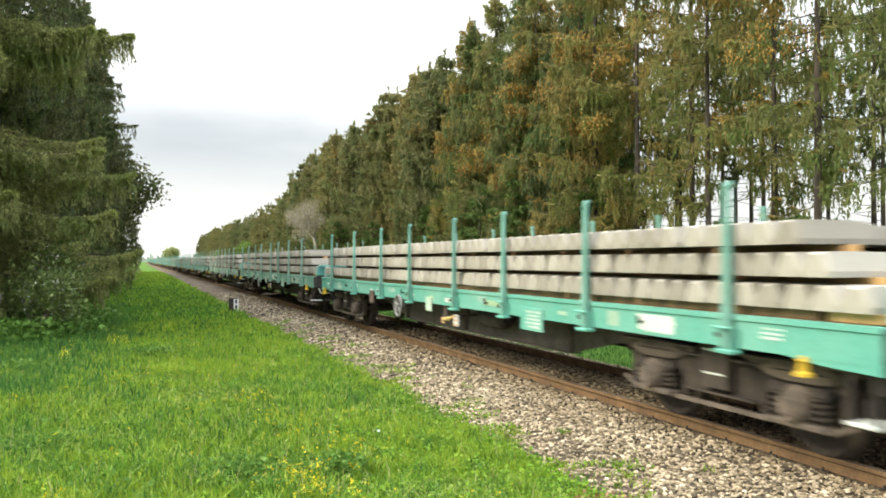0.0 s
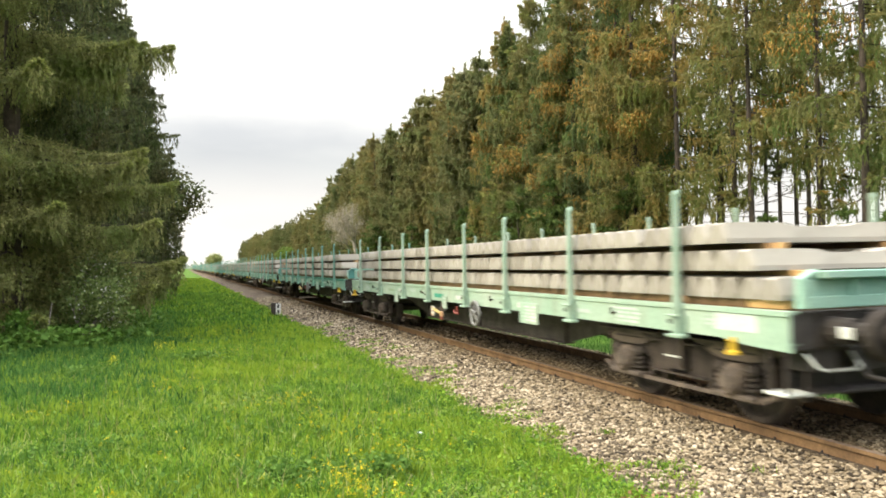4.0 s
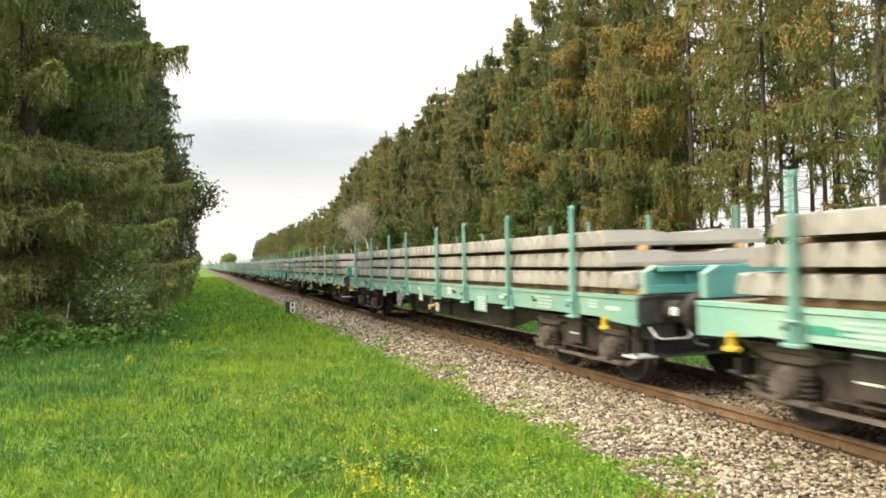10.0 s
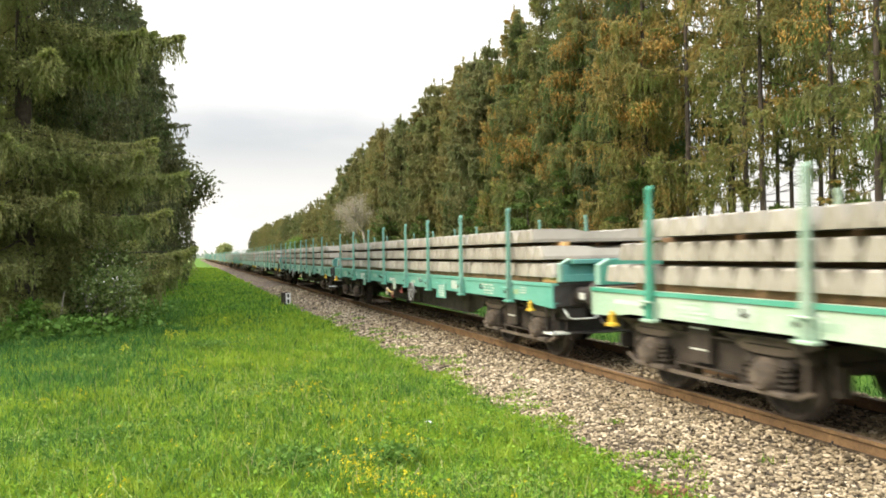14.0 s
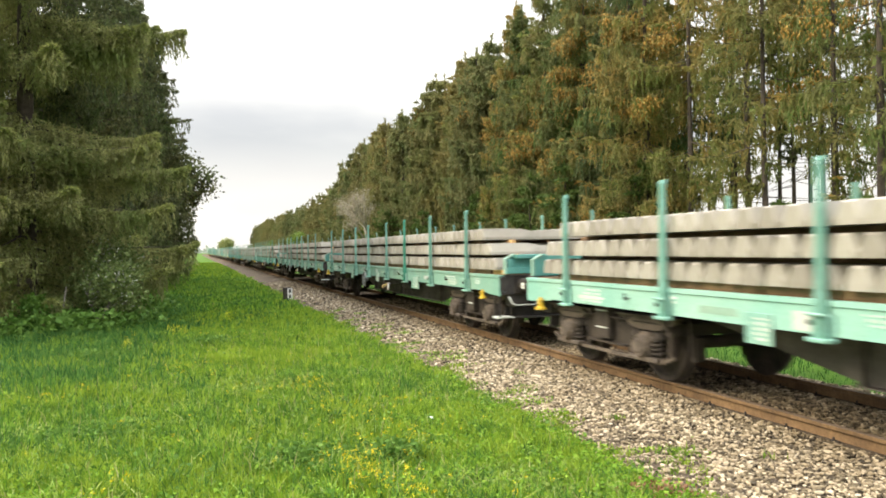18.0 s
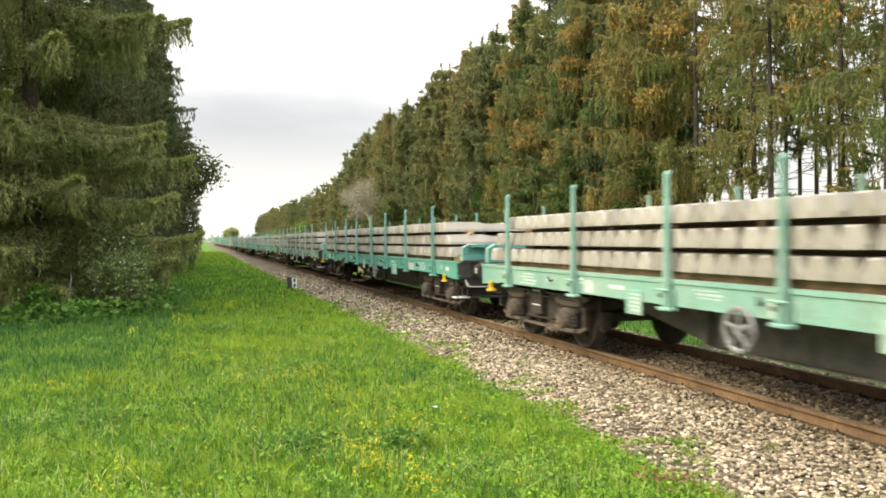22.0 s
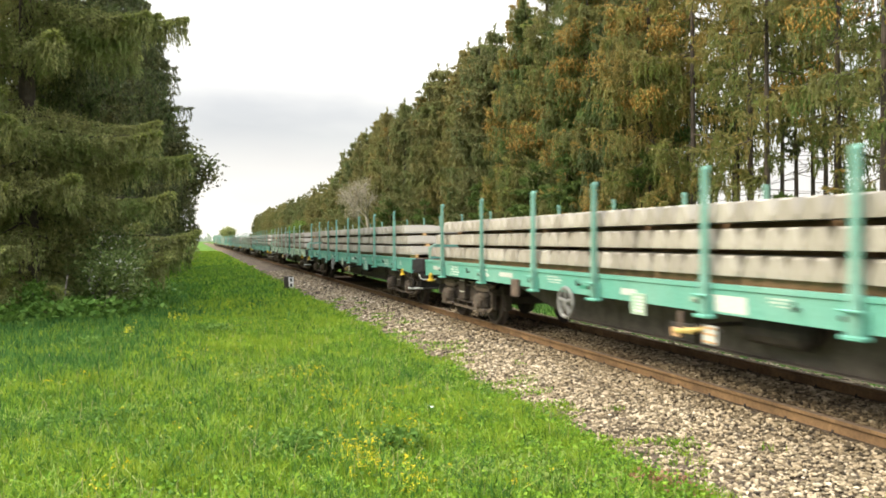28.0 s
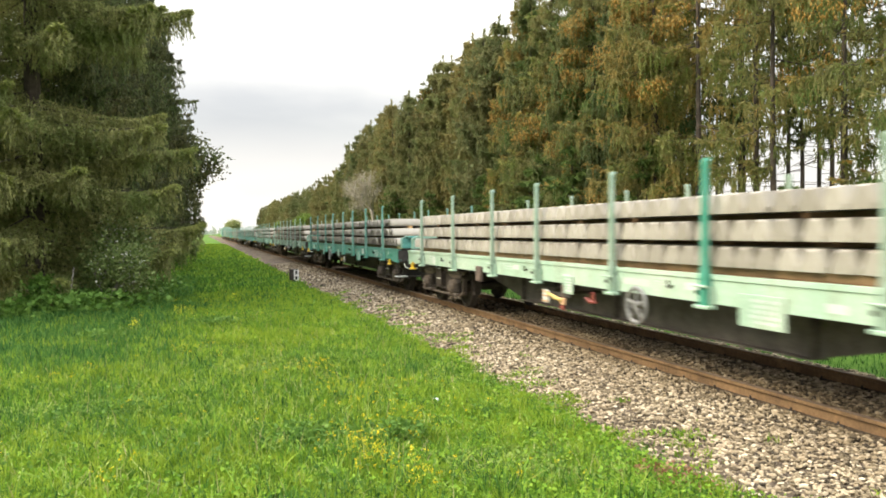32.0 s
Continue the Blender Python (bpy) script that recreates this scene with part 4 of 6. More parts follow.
def spruce_pattern(seed, height, radius, low, boughs, per_m, fronds, size, material, thick, power=0.7, limbs=True, cones=0.0, shoots=None, cones_from=0.22, **kw):
    v, f, limb, hung, fresh = spruce_arrays(seed, height, radius, low, boughs, per_m, fronds, size, power, **kw)
    crown = raw_mesh("crown", v, f, material)
    if shoots:                            # lighter young shoots at the ends of the boughs
        crown.materials.append(shoots)
        crown.polygons.foreach_set("material_index", fresh.astype(np.int32))
    bm = B()
    rr = random.Random(seed)
    pts = [(0.0, 0.0, -0.3), (0.0, 0.0, 0.25), (rr.uniform(-.06, .06), rr.uniform(-.06, .06), height * 0.35), (rr.uniform(-.05, .05), rr.uniform(-.05, .05), height * 0.7), (0, 0, height)]
    rad = [thick * 1.35, thick * 1.05, thick * 0.8, thick * 0.45, thick * 0.06]
    for a, b, r0, r1 in zip(pts, pts[1:], rad, rad[1:]):
        rod(bm, a, b, r0, r1, 9)
    if limbs:
        for z, a, L, sag, rise in limb:
            c, s = math.cos(a) * L, math.sin(a) * L
            bend = [(c * u, s * u, z - sag * L * u + rise * L * u ** 3 * 0.6) for u in (0.0, 0.5, 0.92)]
            r = 0.010 + 0.009 * L
            rod(bm, bend[0], bend[1], r, r * 0.6, 3)
            rod(bm, bend[1], bend[2], r * 0.6, 0.005, 3)
        for i in range(int(low * 5)):
            z, a, L = rr.uniform(0.8, low + 0.5), rr.uniform(0, 6.28), rr.uniform(0.4, 1.5)
            rod(bm, (0, 0, z), (math.cos(a) * L, math.sin(a) * L, z - rr.uniform(-0.1, 0.4) * L), 0.018, 0.005, 3)
    return mesh_of("trunk", bm, BARK), crown, cone_mesh([h for h in hung if len(h) and h[:, 2].mean() > cones_from * height], seed + 1, cones) if cones else None


def plant_tree(name, pattern, x, y, turn, scale, label, category, group):
    trunk, crown, cones = pattern
    t = tagged(new(name), label, category, group)
    t.matrix_basis = pose(x, y, float(ground_z(x, y)), 0, 0, turn) @ Matrix.Diagonal((scale, scale, scale, 1))
    part("trunk", trunk, None, t)
    part("crown", crown, None, t)
    if cones:
        tagged(part("cone_growth", cones, None, t), "clusters of orange-brown cones", kind="stuff")
    return t


rt = random.Random(5)
TALL = [spruce_pattern(100 + i, 14.8, 2.8, 0.3, 200, 27, 12, 0.125, SPRUCE_CONES, 0.17, 0.64, cones=(0.10, 0.35, 0.15, 1.0)[i], tier=0.70, droop=0.58, comb=0.66, hang=1.6, shoots=(TANSHOOTS, SHOOTS, TANSHOOTS, ORANGESHOOTS)[i]) for i in range(4)]
TALL_FAR = [spruce_pattern(104 + i, 14.8, 2.7, 0.3, 200, 14, 5, 0.27, SPRUCE_FAR, 0.17, 0.47, limbs=False, cones=(0.0, 0.2)[i], tier=0.55, droop=0.52, comb=0.6, hang=1.4) for i in range(2)]
LEGGY = [spruce_pattern(110 + i, 15.0, 2.4, 3.4, 66, 20, 10, 0.135, SPRUCE_CONES, 0.10, 0.40, cones=(0.12, 0.4)[i], cones_from=0.46, shoots=(TANSHOOTS, ORANGESHOOTS)[i], sparse_below=7.0, tier=0.7, droop=0.45, comb=0.6, hang=1.5) for i in range(2)]
BACK = [spruce_pattern(120 + i, 13.8, 1.7, 6.0, 50, 10, 6, 0.2, SPRUCE_DARK_SHADED, 0.095, 0.5, droop=0.3) for i in range(2)]
MID = [spruce_pattern(130 + i, 9.6, 2.3, 0.4, 130, 14, 6, 0.24, SPRUCE_FAR, 0.13, 0.55, limbs=False) for i in range(2)]
YOUNG = [spruce_pattern(136 + i, 3.4, 1.5, 0.2, 50, 18, 8, 0.13, SPRUCE_GREEN, 0.05, 0.7, limbs=False, tier=0.3, comb=0.15, droop=0.1) for i in range(2)]
# near trees get the needles painted lit, those behind the ones painted shaded
LEFT = [spruce_pattern(141 + 3 * i, 16.5, 5.1, 1.2, 104, 100, 16, 0.098, SPRUCE_OLIVE_LIT, 0.24, 0.52, tier=1.1, droop=0.30, comb=0.46, reach=0.42, hang=1.25, even=0.0, skirt=0.62, shoots=SHOOTS, whorl=0.6, widest=4.1) for i in range(2)]
LEFT_FAR = [spruce_pattern(142 + i, 16.5, 5.0, 1.0, 230, 20, 8, 0.17, SPRUCE_DARK_SHADED, 0.24, 0.82, tier=1.4, droop=0.32, comb=0.46, reach=0.32, hang=1.4, even=0.0, whorl=0.3, widest=3.15) for i in range(2)]
ROW, ROWLABEL = "spruce row behind the track", "tall spruce hung with orange-brown cones and shoots"


def row_height(y):
    return float(np.interp(y, [20, 34, 36, 39, 43, 47, 54, 59, 67, 80, 92, 110, 250], [15.7, 14.8, 13.9, 13.4, 14.0, 14.15, 13.6, 13.4, 13.0, 12.0, 10.4, 9.4, 9.2])) * rt.uniform(0.95, 1.03)


y = 24.3
while y < 78:
    near = 3 if 25.6 < y < 30.6 else rt.randrange(3)
    plant_tree("spruce_tree", TALL[near] if y < 37 else TALL_FAR[rt.randrange(2)], 9.6 + rt.uniform(-1.0, 1.0), y, rt.uniform(0, 360), row_height(y) / 14.8, ROWLABEL, "tree", ROW)
    y += rt.uniform(1.6, 2.4) if y < 33 else rt.uniform(1.0, 1.5)
y = 30.0
while y < 100:
    plant_tree("spruce_tree", TALL_FAR[rt.randrange(2)], 12.0 + rt.uniform(-0.6, 0.6), y, rt.uniform(0, 360), row_height(y) * 0.985 / 14.8, "tall brown-green spruce in the second row", "tree", ROW)
    y += rt.uniform(1.5, 2.2)
y = 12.5
while y < 80:
    plant_tree("young_spruce", YOUNG[rt.randrange(2)], 8.1 + rt.uniform(-0.6, 0.9), y, rt.uniform(0, 360), rt.uniform(0.95, 1.65) if y > 22 else rt.uniform(0.75, 1.05), "young green spruce at the foot of the row", "tree", "young spruces")
    y += rt.uniform(1.6, 3.2)
for y, x in ((6.0, 9.0), (9.2, 9.8), (12.0, 9.2), (14.6, 9.4), (16.9, 10.3), (18.3, 9.2), (20.3, 10.2), (22.2, 9.4)):
    plant_tree("spruce_tree", LEGGY[1 if 13 < y < 18 else 0], x, y, rt.uniform(0, 360), rt.uniform(0.92, 1.08), "tall thin spruce with bare lower trunk and brown cones", "tree", ROW)
for x, y0, y1 in ((12.8, 9.0, 46.0), (15.8, 15.0, 40.0)):
    y = y0
    while y < y1:
        plant_tree("spruce_tree", BACK[rt.randrange(2)], x + rt.uniform(-0.6, 0.6), y, rt.uniform(0, 360), rt.uniform(0.85, 1.05), "thin dark spruce with a bare trunk behind the front row", "tree", ROW)
        y += rt.uniform(1.3, 2.2) if 17 < y < 28 else rt.uniform(2.6, 4.4)
y = 79.0
while y < 224:
    plant_tree("spruce_tree", MID[rt.randrange(2)], 9.8 + rt.uniform(-0.8, 0.8), y, rt.uniform(0, 360), row_height(y) / 9.6, "lower spruce in the far part of the row", "tree", ROW)
    y += rt.uniform(1.9, 2.8)
for x, y, s, t in ((-10.7, 23.2, 1.05, 20), (-11.4, 27.6, 1.0, 140), (-10.6, 32.0, 0.98, 250), (-10.3, 37.0, 1.0, 70), (-9.7, 42.5, 1.02, 190), (-9.4, 48.5, 1.03, 300), (-9.6, 55.0, 1.0, 30), (-13.9, 21.0, 0.95, 210)):
    plant_tree("spruce_tree", LEFT[int(x < -12)] if y < 25 else LEFT_FAR[int(y * 10) % 2], x, y, t, s, "large dense green spruce with drooping boughs, light and shade put into its needles", "tree", "spruce group beside the meadow")

# added trees, hidden behind the front group, that shade the far wagons
y = 62.0
while y < 132:
    plant_tree("spruce_tree", MID[rt.randrange(2)], -11.2 + rt.uniform(-0.5, 0.3), y, rt.uniform(0, 360), rt.uniform(1.35, 1.55), "unseen spruce added beside the meadow to shade the far train", "tree", "spruce group beside the meadow")
    y += rt.uniform(3.4, 4.6)


def broad_tree(name, x, y, height, spread, count, leaf, leaf_mat, bark, seed, label, blossoms=0, low=0.25, thick=0.1, category="tree", fade=False, sink=0.1):
    """A forked trunk with limbs and twigs, and leaves in clumps round the twig ends."""
    rr = random.Random(seed)
    t = tagged(new(name), label, category)
    t.matrix_basis = pose(x, y, float(ground_z(x, y)))
    bm, tips = B(), []

    def grow(p, d, L, r, depth):
        q = p + d * L
        rod(bm, p, q, r, r * 0.65, 6 if depth < 2 else 4)
        if depth == 4:
            tips.append(q)
            return
        for _ in range(3 if depth < 3 else 2):
            e = Vector((rr.uniform(-1, 1), rr.uniform(-1, 1), rr.uniform(-0.15, 0.9)))
            grow(q, (d * 0.8 + e * spread).normalized(), L * rr.uniform(0.6, 0.85), r * 0.62, depth + 1)
            if depth >= 2:
                tips.append(q)
    grow(Vector((0, 0, -sink)), Vector((0.03, 0.02, 1)), height * low, thick, 0)
    part("trunk", bm, bark, t)
    rng = np.random.default_rng(seed)
    c = np.array([tuple(v) for v in tips])
    p = c[rng.integers(0, len(c), count)] + rng.normal(0, 0.075 * height * spread, (count, 3))
    if count:
        part("crown", leaf_mesh("crown", p[:, 0], p[:, 1], p[:, 2], leaf, leaf_mat, seed, 0.8), None, t)
    if blossoms:
        p = c[rng.integers(0, len(c), blossoms)] + rng.normal(0, (0.016 if fade else 0.04) * height * spread, (blossoms, 3))
        part("blossom", leaf_mesh("blossom", p[:, 0], p[:, 1], p[:, 2], leaf * 0.6, FADED_BLOSSOM if fade else BLOSSOM, seed + 1, 0.8), None, t, "sprays of faded blossom" if fade else "sprays of white blossom")
    return t


broad_tree("blossoming_tree", 5.9, 57.0, 18.5, 0.72, 60, 0.15, BUSH_LEAF, PALEBARK, 7, "small pale-branched tree with sprays of faded blossom", 5200, 0.13, 0.16, fade=True)
broad_tree("round_tree", 10.0, 425.0, 13.0, 0.95, 9000, 1.0, OLIVE_LEAF, GREYBARK, 8, "round olive-green tree at the end of the spruce row", 0, 0.2, 0.25)
broad_tree("young_birch", 7.2, 108.0, 5.2, 0.45, 1500, 0.20, YOUNG_LEAF, GREYBARK, 9, "young light green birch in front of the spruces", 0, 0.28, 0.07)
broad_tree("young_birch", 7.0, 150.0, 4.6, 0.5, 1500, 0.24, YOUNG_LEAF, GREYBARK, 10, "young light green birch in front of the spruces", 0, 0.26, 0.07)
broad_tree("leafy_sapling", -8.8, 46.0, 12.0, 0.44, 5200, 0.24, SPRUCE_DARK_SHADED, GREYBARK, 12, "thin leafy tree leaning out of the spruces", 0, 0.19, 0.08)
broad_tree("blossoming_bush", -8.15, 22.3, 4.6, 0.75, 3000, 0.10, BUSH_LEAF, GREYBARK, 13, "wild bush with a few white blossoms under the spruce", 420, 0.2, 0.05, "bush", sink=0.65)
broad_tree("blossoming_bush", -8.75, 21.2, 3.6, 0.75, 2800, 0.10, BUSH_LEAF, GREYBARK, 15, "wild bush with a few white blossoms under the spruce", 300, 0.2, 0.05, "bush", sink=0.5)
broad_tree("leafy_bush", -11.6, 20.4, 2.0, 0.7, 2200, 0.10, BUSH_LEAF, GREYBARK, 16, "low leafy bush at the foot of the spruce", 0, 0.2, 0.03, "bush")
broad_tree("leafy_bush", -13.2, 21.6, 2.2, 0.7, 2200, 0.11, NETTLE, GREYBARK, 17, "low leafy bush at the foot of the spruce", 0, 0.2, 0.03, "bush")
broad_tree("leafy_bush", -9.9, 20.6, 1.6, 0.7, 1800, 0.10, NETTLE, GREYBARK, 14, "low leafy bush at the foot of the spruce", 0, 0.2, 0.03, "bush")

stick = B()
rod(stick, (0, 0, -0.05), (0.22, 0.1, 0.5), 0.028, 0.024, 7)
rod(stick, (0.22, 0.1, 0.5), (0.30, 0.2, 1.15), 0.024, 0.012, 7)
dead = tagged(new("dead_branch", mesh_of("dead_branch", stick, GREYBARK)), "bent grey dead branch leaning at the spruce's foot", "branch")
dead.location = (-9.75, 20.8, float(ground_z(-9.75, 20.8)))

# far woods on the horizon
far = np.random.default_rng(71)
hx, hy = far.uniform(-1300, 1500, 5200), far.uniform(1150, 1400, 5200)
leaves("far_woods", hx, hy, -1.0 + far.uniform(0, 6, 5200) * (0.7 + 0.3 * wave(hx, hy, 0.02)), 9.0, HAZE_TINTED, 72, 0.6, "low line of woods far across the fields, haze painted into its colour", "woods")


# ---- the train ----
PITCH, LONG = 19.9, 18.66            # metres from wagon to wagon; length over the end sills
MESHES = {}
HALF_BASE = 1.0                      # half the distance between the axles of a bogie


def travelled(t):
    """Y of the front end of the wagon that is counted as 0."""
    return 63.805 - 9.6484 * t + 0.014726 * t * t - 0.000253 * t ** 3


# the couplings are drawn out unevenly, so that some wagons run a little ahead of an even spacing
SLACK = {-2: 0.06, 1: -0.02, 2: -0.05, 4: -0.05, 5: -0.14, 6: -0.16, 7: -0.20, 8: 0.085, 9: 0.05, 10: 0.03, 11: 0.03, 12: 0.04}


def front_of(k, t):
    return travelled(t) + PITCH * k + SLACK.get(k, 0.0)


def shared(key, material, make):
    """One mesh for each kind of piece and material."""
    k = (key, material.name)
    if k not in MESHES:
        MESHES[k] = mesh_of(key, make(), material)
    return MESHES[k]


def make_sill(s):
    x = lambda v: s * v
    bm = prism(B(), [(x(-1.33), 0.915), (x(-1.33), 1.165), (x(-1.345), 1.17), (x(-1.345), 1.215), (x(-1.22), 1.215), (x(-1.22), 1.19), (x(-1.31), 1.18), (x(-1.31), 0.93), (x(-1.22), 0.93), (x(-1.22), 0.915)], "y", 0.0, LONG)
    for e in (0.0, LONG - 1.05):        # deeper corner plates at both ends
        lo, hi = (e, e + 1.05)
        prof = [(lo, 0.925), (hi, 0.925), (hi - 0.5, 0.87), (lo, 0.85)] if e == 0 else [(lo, 0.925), (hi, 0.925), (hi, 0.85), (lo + 0.5, 0.87)]
        prism(bm, prof, "x", x(-1.328), x(-1.29))
    return bm


def make_stake(s):
    bm = B()
    rings = []
    for z, hy, x0, x1 in ((0.885, 0.056, -1.428, -1.348), (1.20, 0.052, -1.428, -1.348), (1.30, 0.040, -1.416, -1.356), (2.34, 0.031, -1.404, -1.362), (2.40, 0.038, -1.402, -1.350), (2.44, 0.024, -1.385, -1.338)):
        rings.append([bm.verts.new((s * a, b, z)) for a, b in ((x0, -hy), (x0, hy), (x1, hy), (x1, -hy))])
    for a, b in zip(rings, rings[1:]):
        for i in range(4):
            bm.faces.new((a[i], a[(i + 1) % 4], b[(i + 1) % 4], b[i]))
    bm.faces.new(rings[0][::-1])
    bm.faces.new(rings[-1])
    return bm


def make_socket(s):
    bm = box(B(), min(s * -1.455, s * -1.333), max(s * -1.455, s * -1.333), -0.115, 0.115, 0.862, 0.90, 0.008)
    for y in (-0.10, 0.088):
        box(bm, min(s * -1.40, s * -1.347), max(s * -1.40, s * -1.347), y, y + 0.012, 0.90, 1.10)
    rod(bm, (s * -1.45, -0.11, 1.10), (s * -1.45, 0.11, 1.10), 0.014, seg=6)
    return bm


def make_flap():
    """The folding end wall: a framed plate with recessed fields and sloped top corners."""
    bm = prism(B(), [(-1.22, 1.24), (1.22, 1.24), (1.22, 1.50), (1.06, 1.575), (-1.06, 1.575), (-1.22, 1.50)], "y", 0.045, 0.075)
    box(bm, -1.20, 1.20, -0.012, 0.045, 1.24, 1.345, 0.006)
    box(bm, -1.05, 1.05, -0.075, 0.045, 1.505, 1.575, 0.008)
    for x in (-1.18, -0.66, -0.12, 0.10, 0.62, 1.11):
        box(bm, x, x + 0.07, -0.008, 0.045, 1.345, 1.49 if abs(x + 0.035) > 1.0 else 1.505, 0.006)
    return bm


def make_flap_edge(s):
    return prism(B(), [(s * 1.20, 1.24), (s * 1.235, 1.24), (s * 1.235, 1.505), (s * 1.065, 1.59), (s * 1.055, 1.565), (s * 1.20, 1.495)], "y", 0.004, 0.09)


def make_belly(s):
    prof = [(1.1, 1.16), (17.56, 1.16), (17.56, 0.93), (15.3, 0.86), (12.76, 0.405), (5.50, 0.405), (3.36, 0.86), (1.1, 0.93)]
    bm = prism(B(), prof, "x", s * 0.60, s * 0.62)
    prism(bm, [(5.48, 0.39), (12.78, 0.39), (12.78, 0.405), (5.48, 0.405)], "x", s * 0.50, s * 0.72)
    for y in (5.52, 9.33, 12.74):
        box(bm, min(s * 0.62, s * 0.70), max(s * 0.62, s * 0.70), y - 0.03, y + 0.03, 0.405, 1.16)
    for y in (3.4, 5.1, 7.1, 9.40, 11.6, 13.3, 15.2):
        box(bm, min(s * 0.62, s * 1.2), max(s * 0.62, s * 1.2), y, y + 0.012, 0.93, 1.16)
    return bm


def make_wheelset():
    bm = B()
    for s in (-1, 1):
        prof = [(0.68, 0.30), (0.68, 0.485), (0.712, 0.49), (0.725, 0.463), (0.815, 0.455), (0.815, 0.40), (0.775, 0.36), (0.745, 0.13), (0.80, 0.11), (0.80, 0.09)]
        lathe_x(bm, [(s * x, r) for x, r in prof], 0, 0, 24)
        for i in range(6):               # lightening marks that show the wheel's turn
            a = i * math.pi / 3
            rod(bm, (s * 0.752, 0.26 * math.cos(a), 0.26 * math.sin(a)), (s * 0.778, 0.26 * math.cos(a), 0.26 * math.sin(a)), 0.035, seg=6)
    rod(bm, (-1.05, 0, 0), (1.05, 0, 0), 0.085, seg=10)
    return bm


def make_bogie_frame():
    """Two side beams that arch over the axleboxes, the bolster, headstocks and the brake blocks on their hangers."""
    bm = B()
    for s in (-1, 1):
        x0, x1 = sorted((s * 0.93, s * 1.03))
        side = [(-1.36, 0.66), (-1.30, 0.78), (-1.12, 0.83), (-0.62, 0.83), (-0.46, 0.74), (0.46, 0.74), (0.62, 0.83), (1.12, 0.83), (1.30, 0.78), (1.36, 0.66), (1.34, 0.60),
                (1.06, 0.62), (0.74, 0.62), (0.60, 0.58), (0.46, 0.40), (-0.46, 0.40), (-0.60, 0.58), (-0.74, 0.62), (-1.06, 0.62), (-1.34, 0.60)]
        prism(bm, side, "x", x0, x1)
        flange = [(-1.36, 0.67), (-1.30, 0.80), (-1.12, 0.845), (-0.62, 0.845), (-0.46, 0.76), (0.46, 0.76), (0.62, 0.845), (1.12, 0.845), (1.30, 0.80), (1.36, 0.67),
                  (1.34, 0.67), (1.28, 0.77), (1.11, 0.82), (0.63, 0.82), (0.46, 0.735), (-0.46, 0.735), (-0.63, 0.82), (-1.11, 0.82), (-1.28, 0.77), (-1.34, 0.67)]
        prism(bm, flange, "x", s * 0.90, s * 1.10)
        prism(bm, [(-0.46, 0.385), (0.46, 0.385), (0.46, 0.41), (-0.46, 0.41)], "x", s * 0.90, s * 1.10)
        for y in (-0.9, 0.9):
            for dy in (-0.40, 0.40):     # horn guides and spring seats
                box(bm, min(s * 0.95, s * 1.04), max(s * 0.95, s * 1.04), y + dy - 0.03, y + dy + 0.03, 0.31, 0.68)
            rod(bm, (s * 1.05, y - 0.27, 0.74), (s * 1.05, y + 0.27, 0.74), 0.03, seg=6)
        box(bm, min(s * 1.0, s * 1.14), max(s * 1.0, s * 1.14), -0.17, 0.17, 0.46, 0.90)
        for y in (-0.33, 0.33, -1.46, 1.46):
            box(bm, min(s * 0.70, s * 0.84), max(s * 0.70, s * 0.84), y - 0.04, y + 0.04, 0.32, 0.60)
            rod(bm, (s * 0.88, y, 0.80), (s * 0.86, y, 0.40), 0.022, seg=6)
    box(bm, -0.95, 0.95, -0.22, 0.22, 0.45, 0.78)
    for y in (-1.36, 1.30):
        box(bm, -0.95, 0.95, y, y + 0.06, 0.62, 0.76)
    for y in (-0.36, 0.36):
        rod(bm, (-0.92, y, 0.40), (0.92, y, 0.40), 0.03, seg=6)
    for v in bm.verts:                   # drawn for a base of 1.8 m
        v.co.y *= HALF_BASE / 0.9
    return bm


def make_axle_beam():
    """The welded beam over an axlebox: flat on top, deepest in the middle, drawn up at both ends."""
    bm = prism(B(), [(-0.64, 0.815), (0.64, 0.815), (0.64, 0.785), (0.34, 0.675), (0.20, 0.655), (-0.20, 0.655), (-0.34, 0.675), (-0.64, 0.785)], "x", -1.075, -1.035)
    prism(bm, [(-0.66, 0.812), (0.66, 0.812), (0.66, 0.832), (-0.66, 0.832)], "x", -1.13, -0.98)
    return bm


def make_tie_bar():
    """The long flat bar under the axleboxes, bent up at its ends."""
    return prism(B(), [(-1.58, 0.39), (-1.30, 0.295), (1.30, 0.295), (1.58, 0.39), (1.58, 0.355), (1.32, 0.255), (-1.32, 0.255), (-1.58, 0.355)], "x", -1.085, -1.03)


def make_axlebox():
    bm = box(B(), -0.09, 0.09, -0.15, 0.15, -0.15, 0.17, 0.05)
    rod(bm, (-0.15, 0, 0), (-0.09, 0, 0), 0.125, 0.16, 16)
    rod(bm, (-0.165, 0, 0), (-0.15, 0, 0), 0.07, 0.085, 12)
    for i in range(4):
        a = 0.785 + i * 1.571
        rod(bm, (-0.165, 0.10 * math.cos(a), 0.10 * math.sin(a)), (-0.14, 0.10 * math.cos(a), 0.10 * math.sin(a)), 0.018, seg=5)
    box(bm, -0.10, 0.09, -0.33, 0.33, -0.19, -0.13, 0.015)      # the wings that carry the springs
    return bm


